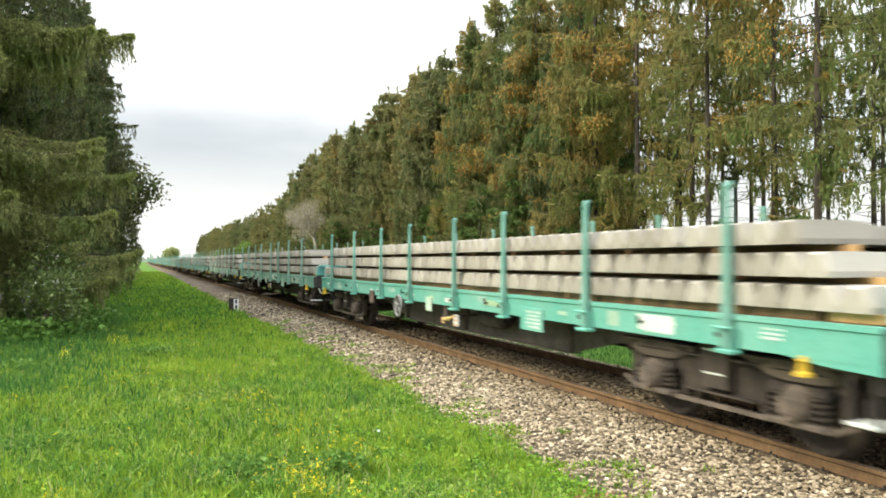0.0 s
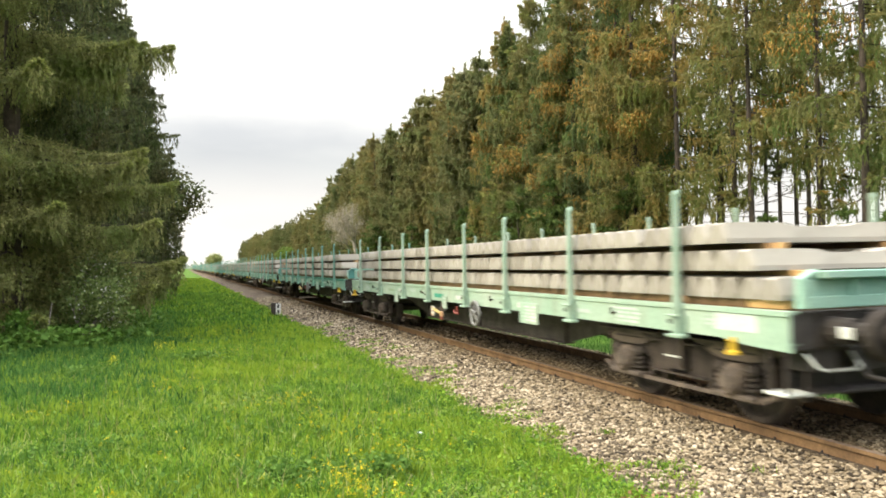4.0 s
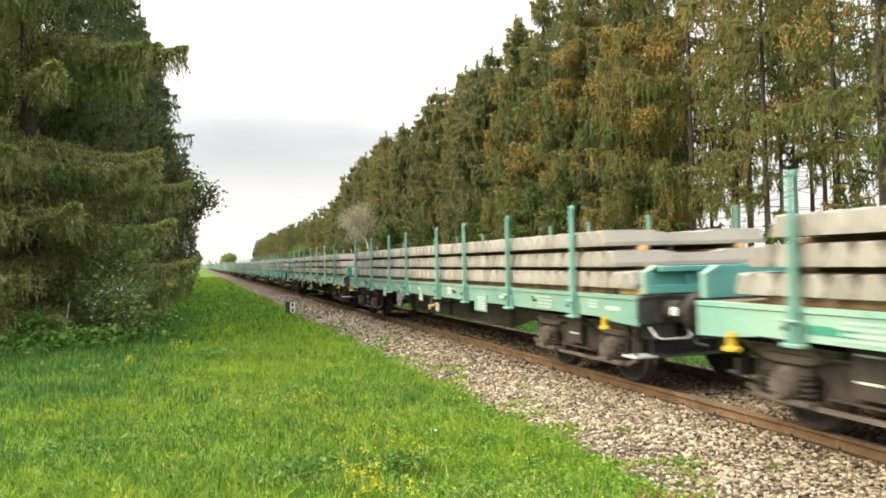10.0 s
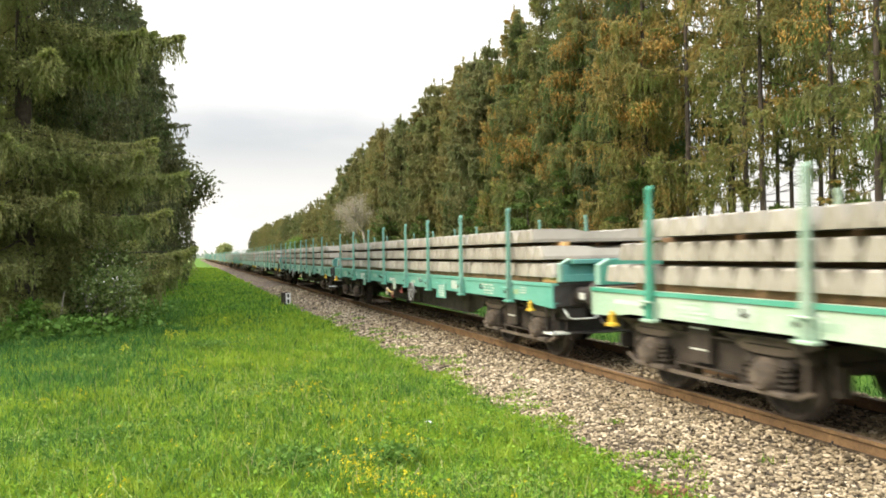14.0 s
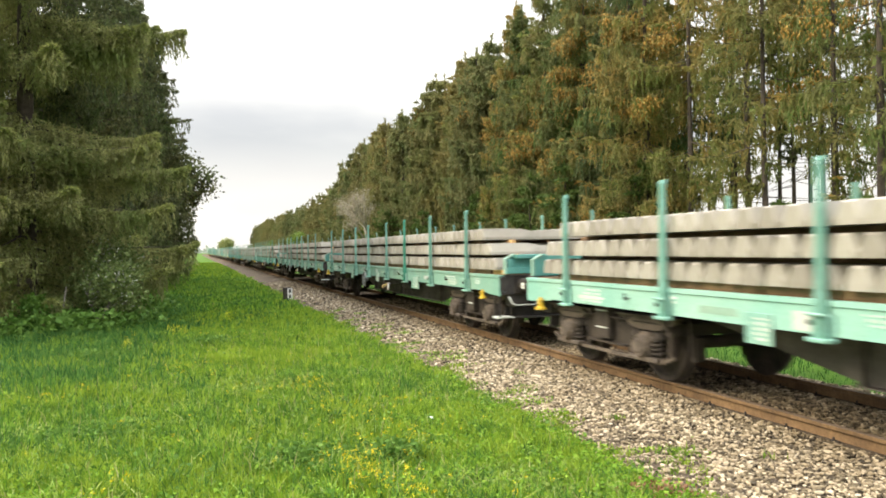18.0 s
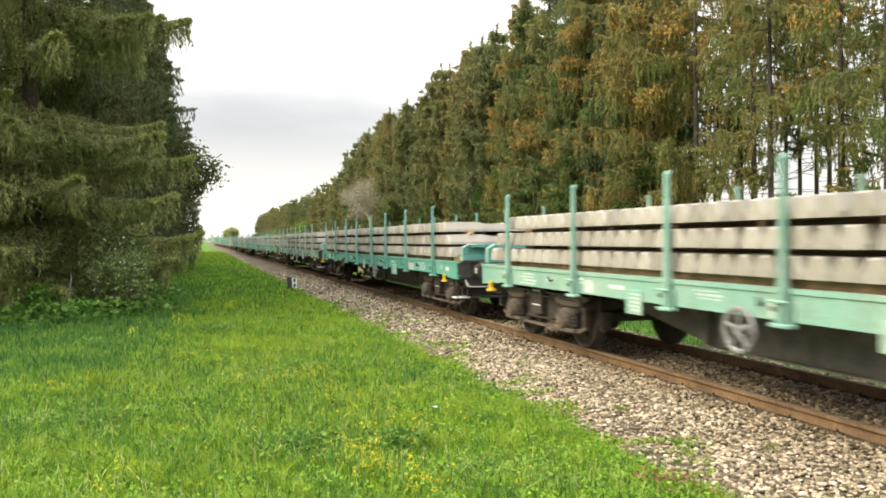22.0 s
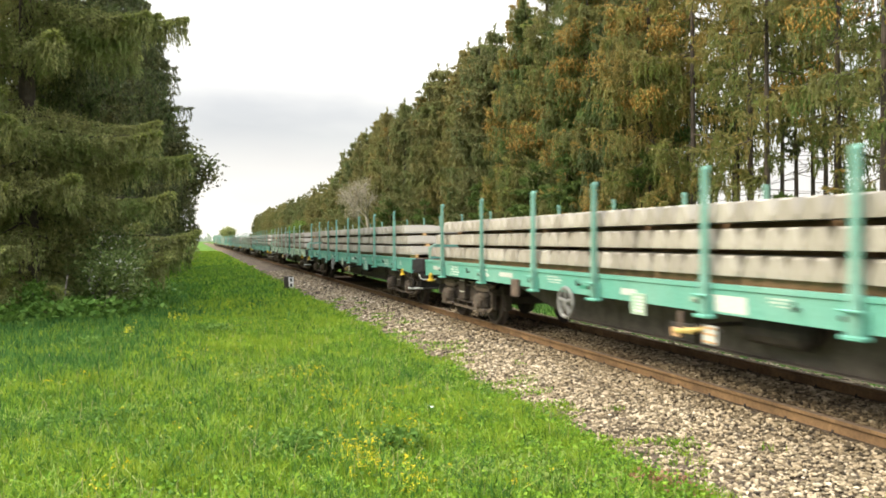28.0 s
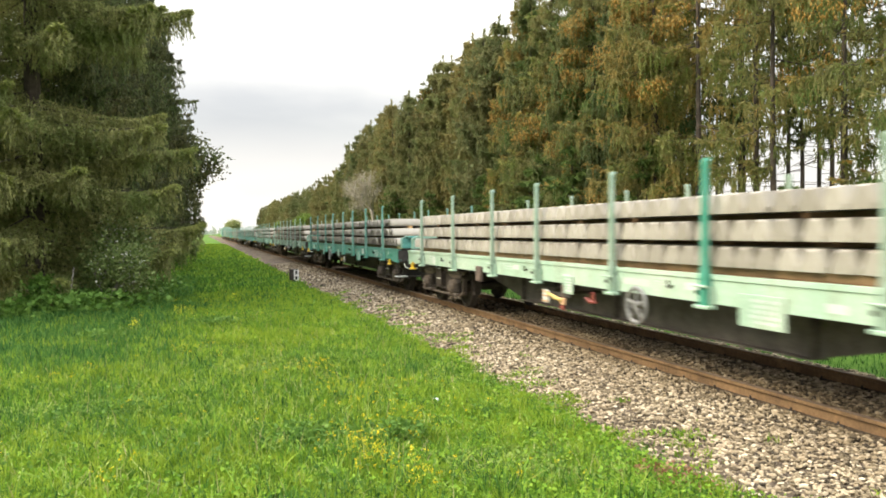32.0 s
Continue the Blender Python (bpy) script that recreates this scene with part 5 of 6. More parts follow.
def make_spring():
    """A nested coil spring under its domed cap."""
    bm = B()
    turns, seg, R, r = 4, 9, 0.080, 0.017
    rings = []
    for i in range(turns * seg + 1):
        a = 2 * math.pi * i / seg
        c = Vector((R * math.cos(a), R * math.sin(a), 0.02 + 0.22 * i / (turns * seg)))
        o = Vector((math.cos(a), math.sin(a), 0))
        rings.append([bm.verts.new(c + o * (r * math.cos(t)) + Vector((0, 0, r * math.sin(t)))) for t in (0.785, 2.356, 3.927, 5.498)])
    for p, q in zip(rings, rings[1:]):
        for k in range(4):
            bm.faces.new((p[k], p[(k + 1) % 4], q[(k + 1) % 4], q[k]))
    rod(bm, (0, 0, 0), (0, 0, 0.24), 0.048, seg=6)
    rod(bm, (0, 0, 0.235), (0, 0, 0.30), 0.105, 0.07, 8)
    return bm


def make_buffer():
    bm = rod(B(), (0, 0.02, 0), (0, -0.30, 0), 0.125, 0.115, 12)
    rod(bm, (0, -0.30, 0), (0, -0.54, 0), 0.085, seg=12)
    box(bm, -0.17, 0.17, -0.015, 0.02, -0.17, 0.17, 0.02)
    return bm


def make_buffer_head():
    bm = rod(B(), (0, -0.54, 0), (0, -0.585, 0), 0.20, 0.235, 16)
    rod(bm, (0, -0.585, 0), (0, -0.615, 0), 0.235, 0.20, 16)
    return bm


def make_handwheel():
    bm = B()
    n, R, r = 20, 0.212, 0.026
    rings = []
    for i in range(n):
        a = 2 * math.pi * i / n
        c = Vector((0, math.cos(a), math.sin(a)))
        rings.append([bm.verts.new(c * (R + r * math.cos(b)) + Vector((r * math.sin(b), 0, 0))) for b in (math.pi * k / 3 for k in range(6))])
    for i in range(n):
        a, b = rings[i], rings[(i + 1) % n]
        for k in range(6):
            bm.faces.new((a[k], a[(k + 1) % 6], b[(k + 1) % 6], b[k]))
    for i in range(5):
        a = 2 * math.pi * i / 5 + 0.3
        rod(bm, (0, 0, 0), (0, R * math.cos(a), R * math.sin(a)), 0.022, 0.017, 6)
    rod(bm, (-0.03, 0, 0), (0.12, 0, 0), 0.05, seg=10)
    return bm


def make_yellow():
    bm = rod(B(), (0, 0, 0.005), (0, 0, 0.035), 0.102, 0.098, 12)
    rod(bm, (0, 0, 0.035), (0, 0, 0.055), 0.098, 0.056, 12)
    rod(bm, (0, 0, 0.055), (0, 0, 0.15), 0.056, 0.050, 10)
    rod(bm, (0, 0, 0.15), (0, 0, 0.165), 0.066, 0.060, 10)
    box(bm, -0.025, 0.025, -0.035, 0.035, 0.15, 0.20, 0.01)
    return bm


def make_step():
    return box(B(), -1.34, -1.02, 0.05, 0.33, 0.445, 0.475, 0.006)


def make_hanger():
    bm = B()
    for y in (0.07, 0.30):
        box(bm, -1.30, -1.275, y, y + 0.03, 0.47, 0.90)
        box(bm, -1.08, -1.055, y, y + 0.03, 0.47, 0.90)
    return bm


def make_grab():
    bm = B()
    pts = [(-1.14, 0.02, 0.83), (-1.12, -0.10, 0.72), (-1.06, -0.12, 0.69), (-0.70, -0.12, 0.69), (-0.64, -0.10, 0.72), (-0.62, 0.02, 0.83)]
    for a, b in zip(pts, pts[1:]):
        rod(bm, a, b, 0.012, seg=6)
    return bm


def make_coupling():
    bm = B()
    box(bm, -0.05, 0.05, -0.30, 0.05, 0.98, 1.10, 0.015)
    prism(bm, [(-0.30, 0.98), (-0.30, 1.14), (-0.36, 1.17), (-0.40, 1.10), (-0.38, 1.00), (-0.34, 0.96)], "x", -0.04, 0.04)
    for x in (-0.07, 0.07):
        rod(bm, (x, -0.30, 1.04), (x * 1.2, -0.42, 0.66), 0.022, seg=6)
    rod(bm, (-0.085, -0.42, 0.66), (0.085, -0.42, 0.66), 0.028, seg=6)
    rod(bm, (0.38, 0.0, 0.86), (0.36, -0.24, 0.58), 0.028, seg=6)
    rod(bm, (0.36, -0.24, 0.58), (0.22, -0.42, 0.62), 0.026, seg=6)
    return bm


def make_draft():
    bm = box(B(), -0.32, 0.32, 0.16, 1.1, 0.60, 1.0, 0.02)
    for x in (-0.92, 0.92):
        box(bm, x - 0.16, x + 0.16, 0.02, 0.34, 0.66, 0.87, 0.015)
    box(bm, -1.02, 1.02, 0.07, 0.31, 0.435, 0.465, 0.006)
    box(bm, -1.10, 1.10, 0.30, 0.34, 0.46, 0.62, 0.006)
    for x in (-0.55, 0.55):
        rod(bm, (x, 0.20, 0.46), (x, 0.20, 0.88), 0.022, seg=6)
        rod(bm, (x, 0.34, 0.54), (x * 1.3, 0.98, 0.50), 0.02, seg=6)
    for x in (-0.62, 0.46):               # hanging hoses
        rod(bm, (x, 0.0, 0.88), (x + 0.02, -0.16, 0.62), 0.024, seg=6)
        rod(bm, (x + 0.02, -0.16, 0.62), (x + 0.06, -0.34, 0.60), 0.024, seg=6)
    return bm


def make_bars(rows, width, height):
    """Stencilled lines too small to read, as plain bars broken into words."""
    bm = B()
    rr = random.Random(rows * 31 + int(width * 100))
    for i in range(rows):
        z, y, end = -height * (i + 0.5) / rows, width * rr.uniform(0.0, 0.15), width * rr.uniform(0.7, 1.0)
        h = (0.20 + 0.12 * rr.random()) * height / rows
        while y < end - 0.02:
            step = min(rr.uniform(0.03, 0.14), end - y)
            box(bm, -0.003, 0.0, y, y + step, z - h, z + h)
            y += step + rr.uniform(0.018, 0.05)
    return bm


def make_lever_box(kind, d=1):
    bm = B()
    if kind == "plate":
        box(bm, -0.012, 0.012, -0.11, 0.11, -0.10, 0.10, 0.02)
    elif kind == "lever":
        rod(bm, (-0.016, -0.24 * d, 0.045), (-0.016, 0.02 * d, -0.005), 0.022, 0.030, 6)
        rod(bm, (-0.016, 0.02 * d, -0.005), (-0.016, 0.26 * d, -0.035), 0.030, 0.026, 6)
        box(bm, -0.032, 0.002, -0.05, 0.09, -0.035, 0.03, 0.010)
    elif kind == "stripe":
        for z in (-0.085, -0.005, 0.06):
            box(bm, -0.016, -0.011, -0.10, 0.10, z, z + 0.022)
    elif kind == "hanger":
        box(bm, -0.01, 0.01, -0.04, 0.04, -0.03, 0.20, 0.004)
    elif kind == "handle":
        rod(bm, (0.0, -0.16, -0.03), (0.0, 0.0, -0.04), 0.022, 0.026, 6)
        rod(bm, (0.0, 0.0, -0.04), (0.0, 0.12, 0.01), 0.026, 0.018, 6)
        box(bm, -0.015, 0.015, -0.11, -0.05, -0.01, 0.10, 0.006)
    else:
        box(bm, -0.02, 0.02, -0.075, 0.075, -0.05, 0.05, 0.008)
    return bm


def make_cylinder():
    bm = rod(B(), (0, -0.38, 0), (0, 0.38, 0), 0.17, seg=14)
    rod(bm, (0, 0.38, 0), (0, 0.46, 0), 0.17, 0.08, 14)
    rod(bm, (0, -0.46, 0), (0, -0.38, 0), 0.08, 0.17, 14)
    box(bm, -0.04, 0.04, -0.2, 0.2, 0.15, 0.42)
    return bm


STAKES = [1.55, 3.97, 6.23, 8.16, 10.51, 12.46, 14.77, 17.18]
WIDE_MIDDLE = [1.55, 3.93, 6.19, 8.02, 10.68, 12.50, 14.80, 17.24]      # on the wagons with a wider bay in the middle
WHEEL_AT = {-3: 11.18, 1: 7.52, 2: 11.33, 3: 11.17, 6: 11.11, 10: 11.32, 11: 11.32, 12: 7.56}      # where the handwheel stands on some wagons
DARK_HOLDER = (-3, -2, 3, 8, 10, 12, 14)
AXLES = {"front": [], "rear": []}


def wagon(k, paint, stakes, flap, turned, flap_front=True, odd_stake=(), words="turquoise"):
    w = tagged(new("flat_wagon"), "%s bogie flat wagon with upright stakes, on the track" % words, "railway wagon", "wagons of the train")
    w.matrix_basis = pose(0, front_of(k, 0), 0)
    for s in (1, -1):
        part("side_sill", shared("side_sill%d" % s, paint, lambda: make_sill(s)), None, w)
        part("belly_girder", shared("belly_girder%d" % s, DUSTY, lambda: make_belly(s)), None, w, "dark fish-bellied girder")
        for i, y in enumerate(WIDE_MIDDLE if k in (-2, 2, 7, 15, 17) else STAKES):
            odd = s == 1 and i in odd_stake
            st = part("stake", shared("stake%d" % s, DEEPGREEN if odd else stakes, lambda: make_stake(s)), None, w, "repainted dark green stake" if odd else "", pose(0, y, 0))
            part("stake_socket", shared("stake_socket%d" % s, paint, lambda: make_socket(s)), None, st)
            if s == 1 and k < 13:
                part("pivot_catch", shared("pivot_catch", GRIME, lambda: box(rod(B(), (-1.436, 0.09, 1.03), (-1.35, 0.09, 1.03), 0.024, seg=8), -1.39, -1.346, 0.075, 0.11, 0.96, 1.05, 0.006)), None, st, "dark catch of the stake")
    if k in (0, 3):
        part("capping_strip", shared("capping_strip", DEEPGREEN, lambda: box(B(), -1.351, -1.346, 0.02, LONG - 0.02, 1.166, 1.217)), None, w, "repainted deep green strip along the sill's top")
    part("deck", shared("deck", TIMBER, lambda: box(B(), -1.215, 1.215, 0.17, LONG - 0.17, 1.165, 1.222)), None, w, "worn timber deck")
    for e in (0, 1):
        m = pose(0, 0, 0) if e == 0 else pose(0, LONG, 0, 0, 0, 180)
        part("end_sill", shared("end_sill", DARK, lambda: box(box(B(), -1.30, 1.30, 0.0, 0.15, 0.86, 1.21, 0.012), -0.5, 0.5, -0.02, 0.02, 0.90, 1.18, 0.008)), None, w, "sooty dark end sill", m)
        part("draft_gear", shared("draft_gear", DARK, make_draft), None, w, "dark brake rigging and foot plank under the end sill", m)
        part("coupling", shared("coupling", GRIME, make_coupling), None, w, "dark draw hook and brake hose", m)
        if flap_front or e:
            part("end_flap", shared("end_flap", flap, make_flap), None, w, "", m @ pose(0, -0.07, 0))
            for s in (-1, 1):
                part("flap_edge", shared("flap_edge%d" % s, MINT, lambda: make_flap_edge(s)), None, w, "pale worn edge of the end flap", m @ pose(0, -0.07, 0))
        for x in (-0.875, 0.875):
            b = part("buffer", shared("buffer", GRIME, make_buffer), None, w, "greasy dark buffer", m @ pose(x, 0, 1.04))
            part("buffer_head", shared("buffer_head", GRIME, make_buffer_head), None, b)
            if x < 0:
                part("data_plate", shared("buffer_plate", WHITE, lambda: box(B(), -0.132, -0.118, -0.37, -0.23, -0.055, 0.045, 0.003)), None, b, "small white plate on the buffer housing")
        part("step_hanger", shared("step_hanger", GRIME, make_hanger), None, w, "", m)
        part("step", shared("step", WHITE, make_step), None, w, "white-edged shunter's step", m)
        part("grab_rail", shared("grab_rail", WHITE, make_grab), None, w, "bent white grab rail", m)
        for x in (-1.36, 1.36):
            part("tie_down", shared("tie_down", YELLOW, make_yellow), None, w, "yellow tie-down bollard under the sill", pose(x * 1.02, 0.68 if e == 0 else LONG - 0.62, 0.745 if e else 0.77) @ Matrix.Diagonal((0.72 + 0.16 * e,) * 2 + (0.85 + 0.1 * e, 1)))
        # bogie with two wheelsets
        bogie = part("bogie", shared("bogie", BOGIE, make_bogie_frame), None, w, "dusty brown two-axle bogie", pose(0, 2.02 if e == 0 else LONG - 2.04, 0))
        for turn in (0, 180):
            part("tie_bar", shared("tie_bar", SPRINGDUST, make_tie_bar), None, bogie, "dusty flat tie bar", pose(0, 0, 0, 0, 0, turn))
            for y in (-HALF_BASE, HALF_BASE):
                part("axle_beam", shared("axle_beam", SPRINGDUST, make_axle_beam), None, bogie, "dusty beam over the axlebox", pose(0, y, 0, 0, 0, turn))
        for z in (0.60, 0.83):
            part("white_mark", shared("white_mark", WHITE, lambda: box(B(), -1.147, -1.141, -0.14, 0.14, -0.010, 0.010)), None, bogie, "short white painted line", pose(0, 0, z))
        for y, where in ((-HALF_BASE, "front"), (HALF_BASE, "rear")):
            ax = part("wheelset", shared("wheelset", WHEEL, make_wheelset), None, bogie, "pair of steel wheels on an axle", pose(0, y, 0.46))
            AXLES[where].append(ax)
            for x in (-1.06, 1.06):
                part("axlebox", shared("axlebox", SPRINGDUST, make_axlebox), None, bogie, "", pose(x, y, 0.46, 0, 0, 0 if x < 0 else 180))
                for dy in (-0.24, 0.24) if x < 0 else ():
                    part("spring", shared("spring", BOGIE, make_spring), None, bogie, "coil spring", pose(x * 0.985, y + dy, 0.335))
    flip = (lambda s: LONG - s) if turned else (lambda s: s)
    for x in (-1.40, 1.40):
        hw = pose(x, WHEEL_AT.get(k, 11.27 if turned else 7.62), 0.78, 0, 0, 0 if x < 0 else 180)
        part("handwheel", shared("handwheel", STEELY, make_handwheel), None, w, "grey spoked brake handwheel", hw)
        c = 8.42 if turned else 9.88
        q = 1 if x < 0 else -1
        d = 1 if turned else -1
        part("lever_bracket", shared("lever_bracket", DARK, lambda: box(box(B(), 0.02, 0.74, -0.03, 0.03, 0.03, 0.07), 0.02, 0.05, -0.45, 0.40, 0.02, 0.06)), None, w, "dark lever bracket", pose(x * 0.98, c, 0.70, 0, 0, 0 if q > 0 else 180))
        if q > 0:
            plate = part("lever_plate", shared("lever_plate", WHITE, lambda: make_lever_box("plate")), None, w, "white brake weight plate", pose(x * 0.98, c - 0.32 * d, 0.69))
            part("stripe", shared("plate_stripe", ORANGE, lambda: make_lever_box("stripe")), None, plate, "peach-coloured border stripes")
            part("brake_lever", shared("brake_lever%d" % d, LEVERYELLOW, lambda: make_lever_box("lever", d)), None, w, "yellow changeover lever", pose(x * 0.98, c, 0.70))
            part("lever_hanger", shared("lever_hanger", HOLDER, lambda: make_lever_box("hanger")), None, w, "rusty brown hanger of the lever", pose(x * 0.965, c + 0.22 * d, 0.69))
            tag = part("lever_tag", shared("lever_tag", ORANGE, lambda: make_lever_box("tag")), None, w, "peach-coloured lever tag", pose(x * 0.98, c + 0.26 * d, 0.655))
            if not turned:
                part("tag_foot", shared("tag_foot", RED, lambda: box(B(), -0.018, 0.018, -0.045, 0.055, -0.125, -0.052, 0.008)), None, tag, "worn red foot of the tag")
                part("release_handle", shared("release_handle", RED, lambda: make_lever_box("handle")), None, w, "worn red release handle", pose(x * 0.95, 8.86, 0.745))
        side = 0 if q > 0 else 180
        for y, wd, ht, label in () if q < 0 else ((5.42, 0.64, 0.32, "painted data board"), (9.5, 0.32, 0.26, "pale label board"), (13.27, 0.36, 0.30, "painted label board")):
            if y > 13 and k in DARK_HOLDER:
                part("card_holder", shared("card_holder", HOLDER, lambda: box(box(B(), -0.03, 0.02, -0.15, 0.15, -0.17, 0.12, 0.01), -0.038, -0.03, -0.13, 0.13, -0.15, 0.10, 0.004)), None, w, "rusty brown card holder", pose(x * 0.965, 13.25, 0.90, 0, 0, side))
                continue
            board = part("data_board", shared("data_board%.2f" % wd, PALE if wd < 0.34 else paint, lambda: box(B(), -0.008, 0.008, -wd / 2, wd / 2, -ht / 2, ht / 2, 0.004)), None, w, label, pose(x * 0.962, y, 0.90, 0, 0, side))
            tagged(part("stencil", shared("stencil_on_board%.2f" % wd, STENCIL, lambda: make_bars(5, wd * 0.8, ht * 0.8)), None, board, "", pose(-0.009, -wd * 0.4, ht * 0.4)), "unreadable stencilled lines", kind="stuff")
        for y, wd, ht, rows in () if q < 0 else ((2.35, 0.72, 0.20, 3), (0.95, 0.30, 0.12, 2), (7.0, 0.34, 0.10, 2), (11.6, 0.5, 0.12, 2), (16.2, 0.70, 0.20, 3), (14.6, 0.25, 0.10, 1)):
            yy = y if q > 0 else LONG - y
            tagged(part("stencil", shared("stencil%.2f" % wd, STENCIL, lambda: make_bars(rows + 1, wd, ht)), None, w, "", pose(x * 0.9515, yy, 1.14, 0, 0, side)), "faded white stencilled lines", kind="stuff")
        pr = random.Random(900 + k * 7 + q)
        for slot in pr.sample(range(18), 11) if q > 0 else ():
            pm, pw, ph = pr.choice([PALE, WHITE, STENCIL, GREYMINT, DEEPGREEN, STENCIL, WHITE, WHITE, OCHRE]), pr.choice([0.22, 0.36, 0.6]), pr.choice([0.05, 0.08, 0.17])
            part("paint_patch", shared("paint_patch%.2f %.2f" % (pw, ph), pm, lambda: box(B(), -0.002, 0.0, 0, pw, -ph / 2, ph / 2)), None, w, "patch of newer paint", pose(x * 0.9505, 0.25 + slot + pr.uniform(0.0, 0.35), 1.05 + pr.uniform(-0.04, 0.03), 0, 0, side))
        for y in (2.9, 6.9, 11.0, 15.6) if q > 0 else ():
            part("rope_hook", shared("rope_hook", GRIME, lambda: rod(rod(B(), (0, 0, 0), (-0.06, 0, -0.02), 0.016, seg=6), (-0.06, 0, -0.02), (-0.06, 0, 0.06), 0.014, seg=6)), None, w, "", pose(x * 0.951, y if q > 0 else LONG - y, 1.06, 0, 0, side))
    part("brake_cylinder", shared("brake_cylinder", DARK, make_cylinder), None, w, "black brake cylinder", pose(-0.35, flip(8.9), 0.66))
    part("air_tank", shared("air_tank", DARK, make_cylinder), None, w, "black air tank", pose(-0.85, flip(11.0), 0.76))
    return w


def make_sleeper():
    """A prestressed concrete sleeper: rail seats raised at both ends, a waist in the middle, sloping sides."""
    bm = B()
    rings = []
    for x, h, top, bot in ((-1.300, 0.186, 0.058, 0.112), (-1.255, 0.207, 0.086, 0.146), (-0.98, 0.212, 0.092, 0.149), (-0.52, 0.205, 0.092, 0.149), (-0.30, 0.165, 0.090, 0.125), (0.30, 0.165, 0.090, 0.125), (0.52, 0.205, 0.092, 0.149), (0.98, 0.212, 0.092, 0.149), (1.255, 0.207, 0.086, 0.146), (1.300, 0.186, 0.058, 0.112)):
        rings.append([bm.verts.new((x, y, z)) for y, z in ((-bot, 0.0), (-bot, 0.05), (-top, h), (top, h), (bot, 0.05), (bot, 0.0))])
    for a, b in zip(rings, rings[1:]):
        for i in range(6):
            bm.faces.new((a[i], a[(i + 1) % 6], b[(i + 1) % 6], b[i]))
    bm.faces.new(rings[0])
    bm.faces.new(rings[-1][::-1])
    return bm


LAYERS = (1.305, 1.575, 1.850)
SLEEPER = mesh_of("concrete_sleeper", make_sleeper(), CONCRETE)


def batten(y0, y1, h):
    return box(B(), -0.045, 0.045, y0, y1, 0.0, h, 0.004)


def load(k, seed, single=True):
    """Three layers of sleepers on timber battens; near the camera's side each sleeper is a piece of its own."""
    rr = random.Random(seed)
    ld = tagged(new("sleeper_stack"), "three layers of new concrete sleepers stacked crosswise on a wagon", "concrete sleepers", "loads of the train")
    ld.matrix_basis = pose(0, front_of(k, 0), 0)
    joined = np.array([v.co[:] for v in SLEEPER.vertices])
    quads = np.array([p.vertices[:] for p in SLEEPER.polygons if len(p.vertices) == 4])
    bundles, lean_out = [rr.gauss(0, 0.014) for _ in range(13)], [rr.gauss(0, 0.010) for _ in range(3)]
    for i, z in enumerate(LAYERS):
        y0 = (0.12, 0.50, 0.80)[i] + rr.uniform(-0.05, 0.06)
        y1 = (18.22, 17.95, 17.58)[i] + rr.uniform(-0.06, 0.06)
        ys, xs, y = [], [], y0 + 0.15
        number = int((y1 - y0) / 0.3055)
        joint = (y1 - y0 - 0.3005 * number) / (number // 5)
        for b in range(number):           # five in a bundle, then a joint
            ys.append(y + rr.uniform(-0.003, 0.003))
            xs.append(bundles[b // 5] + lean_out[i] + rr.gauss(0, 0.010))
            y += 0.3005 + (joint * rr.uniform(0.6, 1.4) if b % 5 == 4 else 0.0)
        count = len(ys)
        if single:
            for x, y in zip(xs, ys):
                part("concrete_sleeper", SLEEPER, None, ld, "", pose(x, y, z, 0, 0, rr.gauss(0, 0.12)))
        else:
            v = (joined[None] + np.stack([np.array(xs), np.array(ys), np.full(count, z)], -1)[:, None]).reshape(-1, 3)
            f = (quads[None] + len(joined) * np.arange(count)[:, None, None]).reshape(-1, 4)
            tagged(part("sleeper_layer", raw_mesh("sleeper_layer", v, f, CONCRETE), None, ld), kind="stuff")
        h = (0.083, 0.063, 0.066)[i] - 0.004
        low = (1.222, 1.513, 1.784)[i]
        for x in ((-1.16, -0.4, 0.4, 1.16) if i == 0 else (-0.78, 0.78)):
            bt = part("batten", shared("batten%d%d" % (i, k % 3), TIMBER, lambda: batten(0.7, LONG - 0.9, h)), None, ld, "brown dunnage batten", pose(x, 0, low))
            part("batten_end", shared("batten_end%d" % i, TIMBEREND, lambda: batten(0.0, 0.5, h)), None, bt, "fresh-cut batten end", pose(0, (0.14, 0.36, 0.66)[i] + rr.uniform(-0.1, 0.04), 0.0))
    return ld


STYLES = {"a": (TURQUOISE, STAKE_A, TEALBLUE, "bright turquoise"), "m": (MINT, STAKE_M, TEALBLUE, "faded mint-green"), "p": (PALE, STAKE_P, DEEPGREEN, "chalky pale green"),
          "g": (GREYMINT, STAKE_P, GREYMINT, "grey-green weathered"), "w": (PALE, STAKE_P, MINT, "chalky pale green"), "t": (MINT, STAKE_A, TEALBLUE, "faded turquoise"),
          "l": (AQUA, STAKE_A, TEALBLUE, "light aqua"), "c": (MINT, STAKE_A, TEALBLUE, "pale mint, green-capped")}
TRAIN = [(-4, "m", 0), (-3, "a", 1), (-2, "m", 1), (-1, "w", 0), (0, "c", 0), (1, "t", 0), (2, "t", 1), (3, "p", 1), (4, "a", 0), (5, "l", 1), (6, "t", 1), (7, "m", 1), (8, "a", 0), (9, "g", 0),
         (10, "a", 1), (11, "a", 1), (12, "w", 0), (13, "a", 1), (14, "g", 0), (15, "m", 1), (16, "a", 0), (17, "t", 1), (18, "g", 0), (19, "a", 1), (20, "m", 0), (21, "g", 1), (22, "a", 0)]
MOVING = []
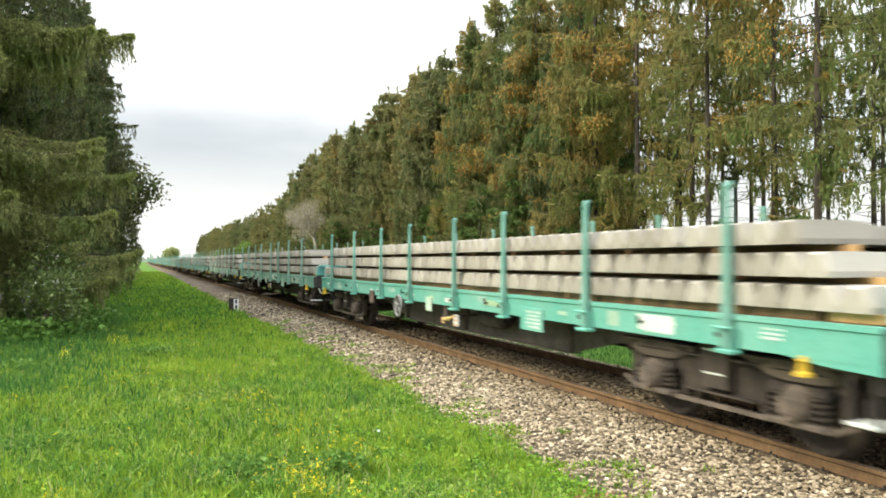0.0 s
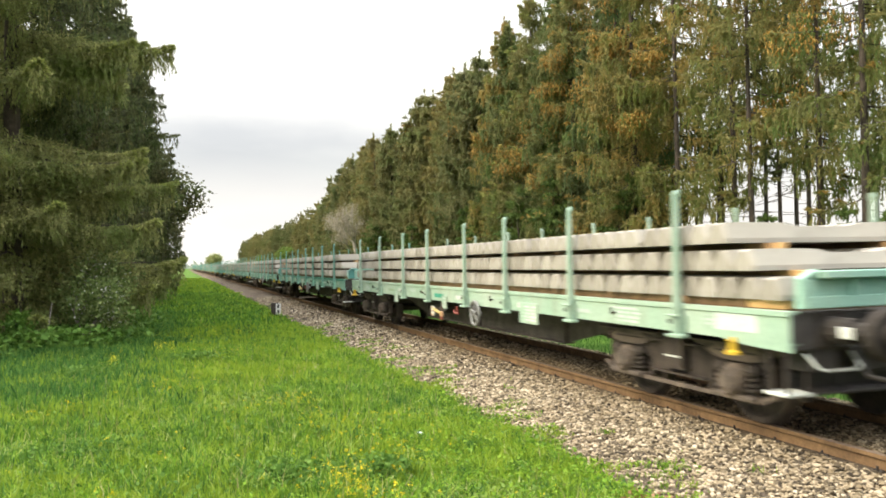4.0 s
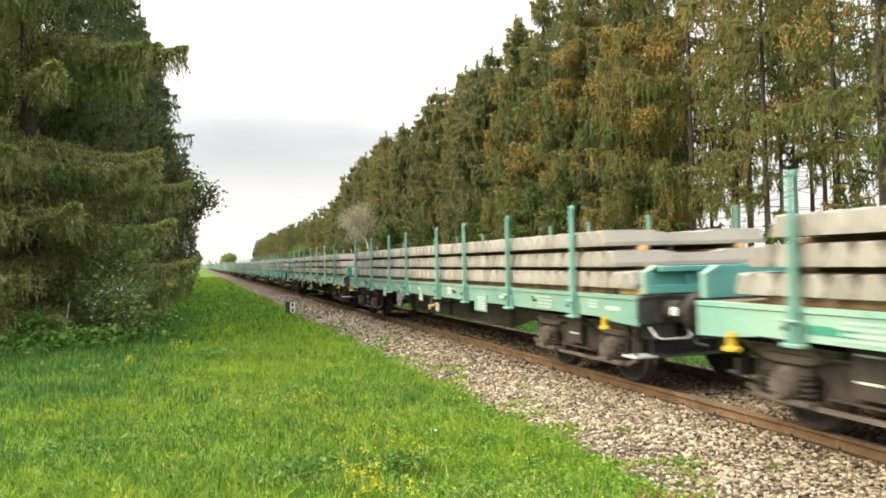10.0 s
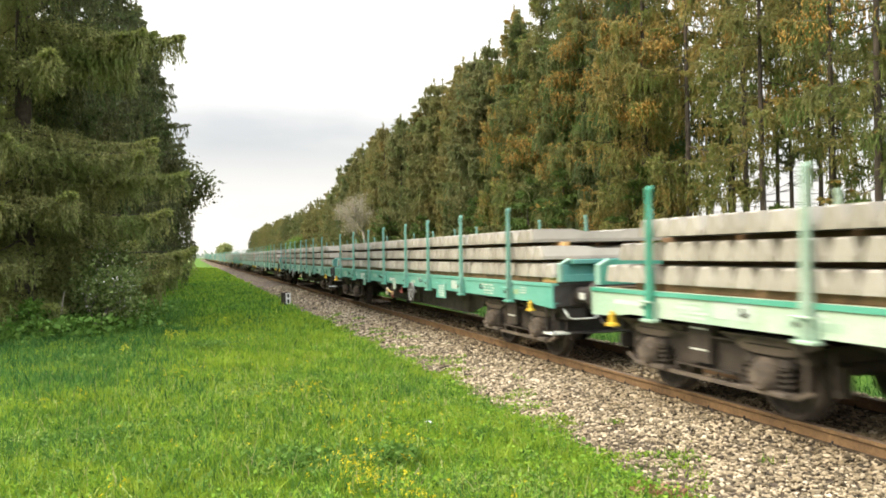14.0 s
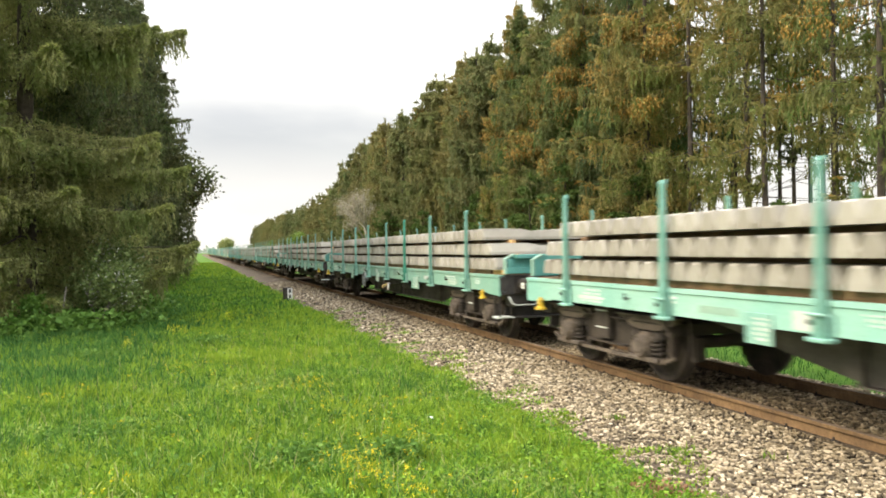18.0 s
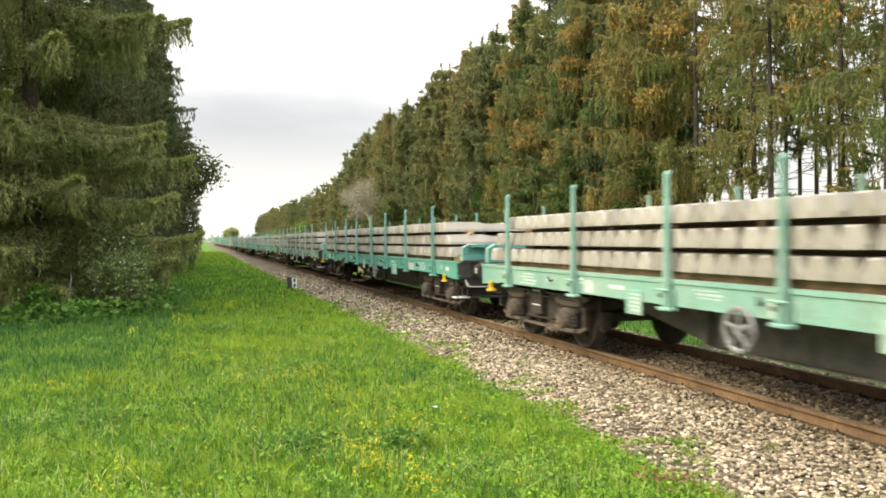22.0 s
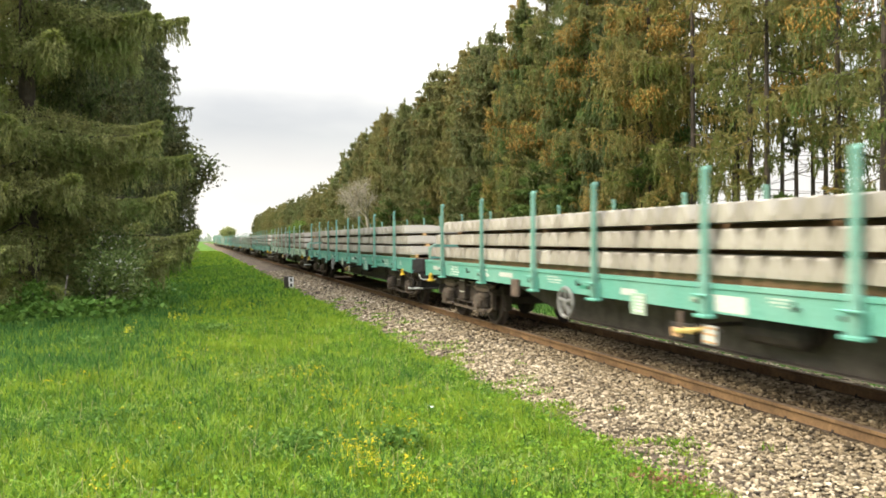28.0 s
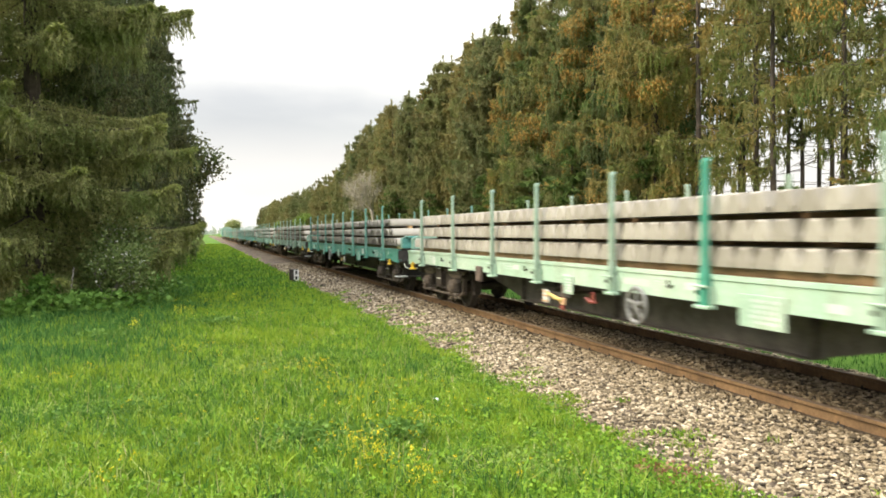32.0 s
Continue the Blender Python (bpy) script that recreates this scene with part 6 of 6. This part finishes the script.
for k, style, turned in TRAIN:
    paint, stakes, flap, words = STYLES[style]
    MOVING.append((k, wagon(k, paint, stakes, flap, bool(turned), flap_front=k != 11, odd_stake={12: (2,), 3: (0, 4, 7), 6: (2,)}.get(k, ()), words=words)))
    MOVING.append((k, load(k, 400 + k, single=-3 <= k <= 12)))


def tail_wagon(k):
    """The covered wagon with a round roof at the end of the train."""
    w = tagged(new("covered_wagon"), "pale green covered wagon with a round roof at the train's end", "railway wagon", "wagons of the train")
    w.matrix_basis = pose(0, front_of(k, 0), 0)
    n = 12
    part("body", box(B(), -1.35, 1.35, 0.1, 13.0, 0.95, 2.75, 0.03), GREYMINT, w)
    part("roof", prism(B(), [(1.42 * math.cos(math.pi * i / n), 2.75 + 0.62 * math.sin(math.pi * i / n)) for i in range(n + 1)], "y", 0.0, 13.1), GREYMINT, w, "rounded grey-green roof")
    for y in (3.2, 6.4, 9.6):
        part("door", box(B(), -1.385, -1.352, y - 1.0, y + 1.0, 1.05, 2.65, 0.01), MINT, w, "sliding side door")
    part("underframe", box(B(), -1.2, 1.2, 0.05, 13.05, 0.75, 0.95, 0.01), DARK, w)
    for y in (1.9, 11.2):
        bogie = part("bogie", shared("bogie", BOGIE, make_bogie_frame), None, w, "dusty brown two-axle bogie", pose(0, y, 0))
        for dy, where in ((-HALF_BASE, "front"), (HALF_BASE, "rear")):
            AXLES[where].append(part("wheelset", shared("wheelset", WHEEL, make_wheelset), None, bogie, "pair of steel wheels on an axle", pose(0, dy, 0.46)))
    return w


MOVING.append((23, tail_wagon(23)))


# ---- what moves ----
def motions():
    times = [2.0 * i for i in range(17)]
    for k, thing in MOVING:
        walk(thing, [(t, pose(0, front_of(k, t), 0)) for t in times])
    # every wheelset rolls without slipping; wheelsets that lie alike in their bogies share one set of keys
    turn_rows = [i / 15 for i in range(481)]
    for where, y in (("front", -HALF_BASE), ("rear", HALF_BASE)):
        first = AXLES[where][0]
        walk(first, [(t, pose(0, y, 0.46) @ Matrix.Rotation((travelled(0) - travelled(t)) / 0.46, 4, "X")) for t in turn_rows])
        keys = first.animation_data
        for other in AXLES[where][1:]:
            other.rotation_mode = "QUATERNION"
            other.animation_data_create().action = keys.action
            other.animation_data.action_slot = keys.action_slot


motions()
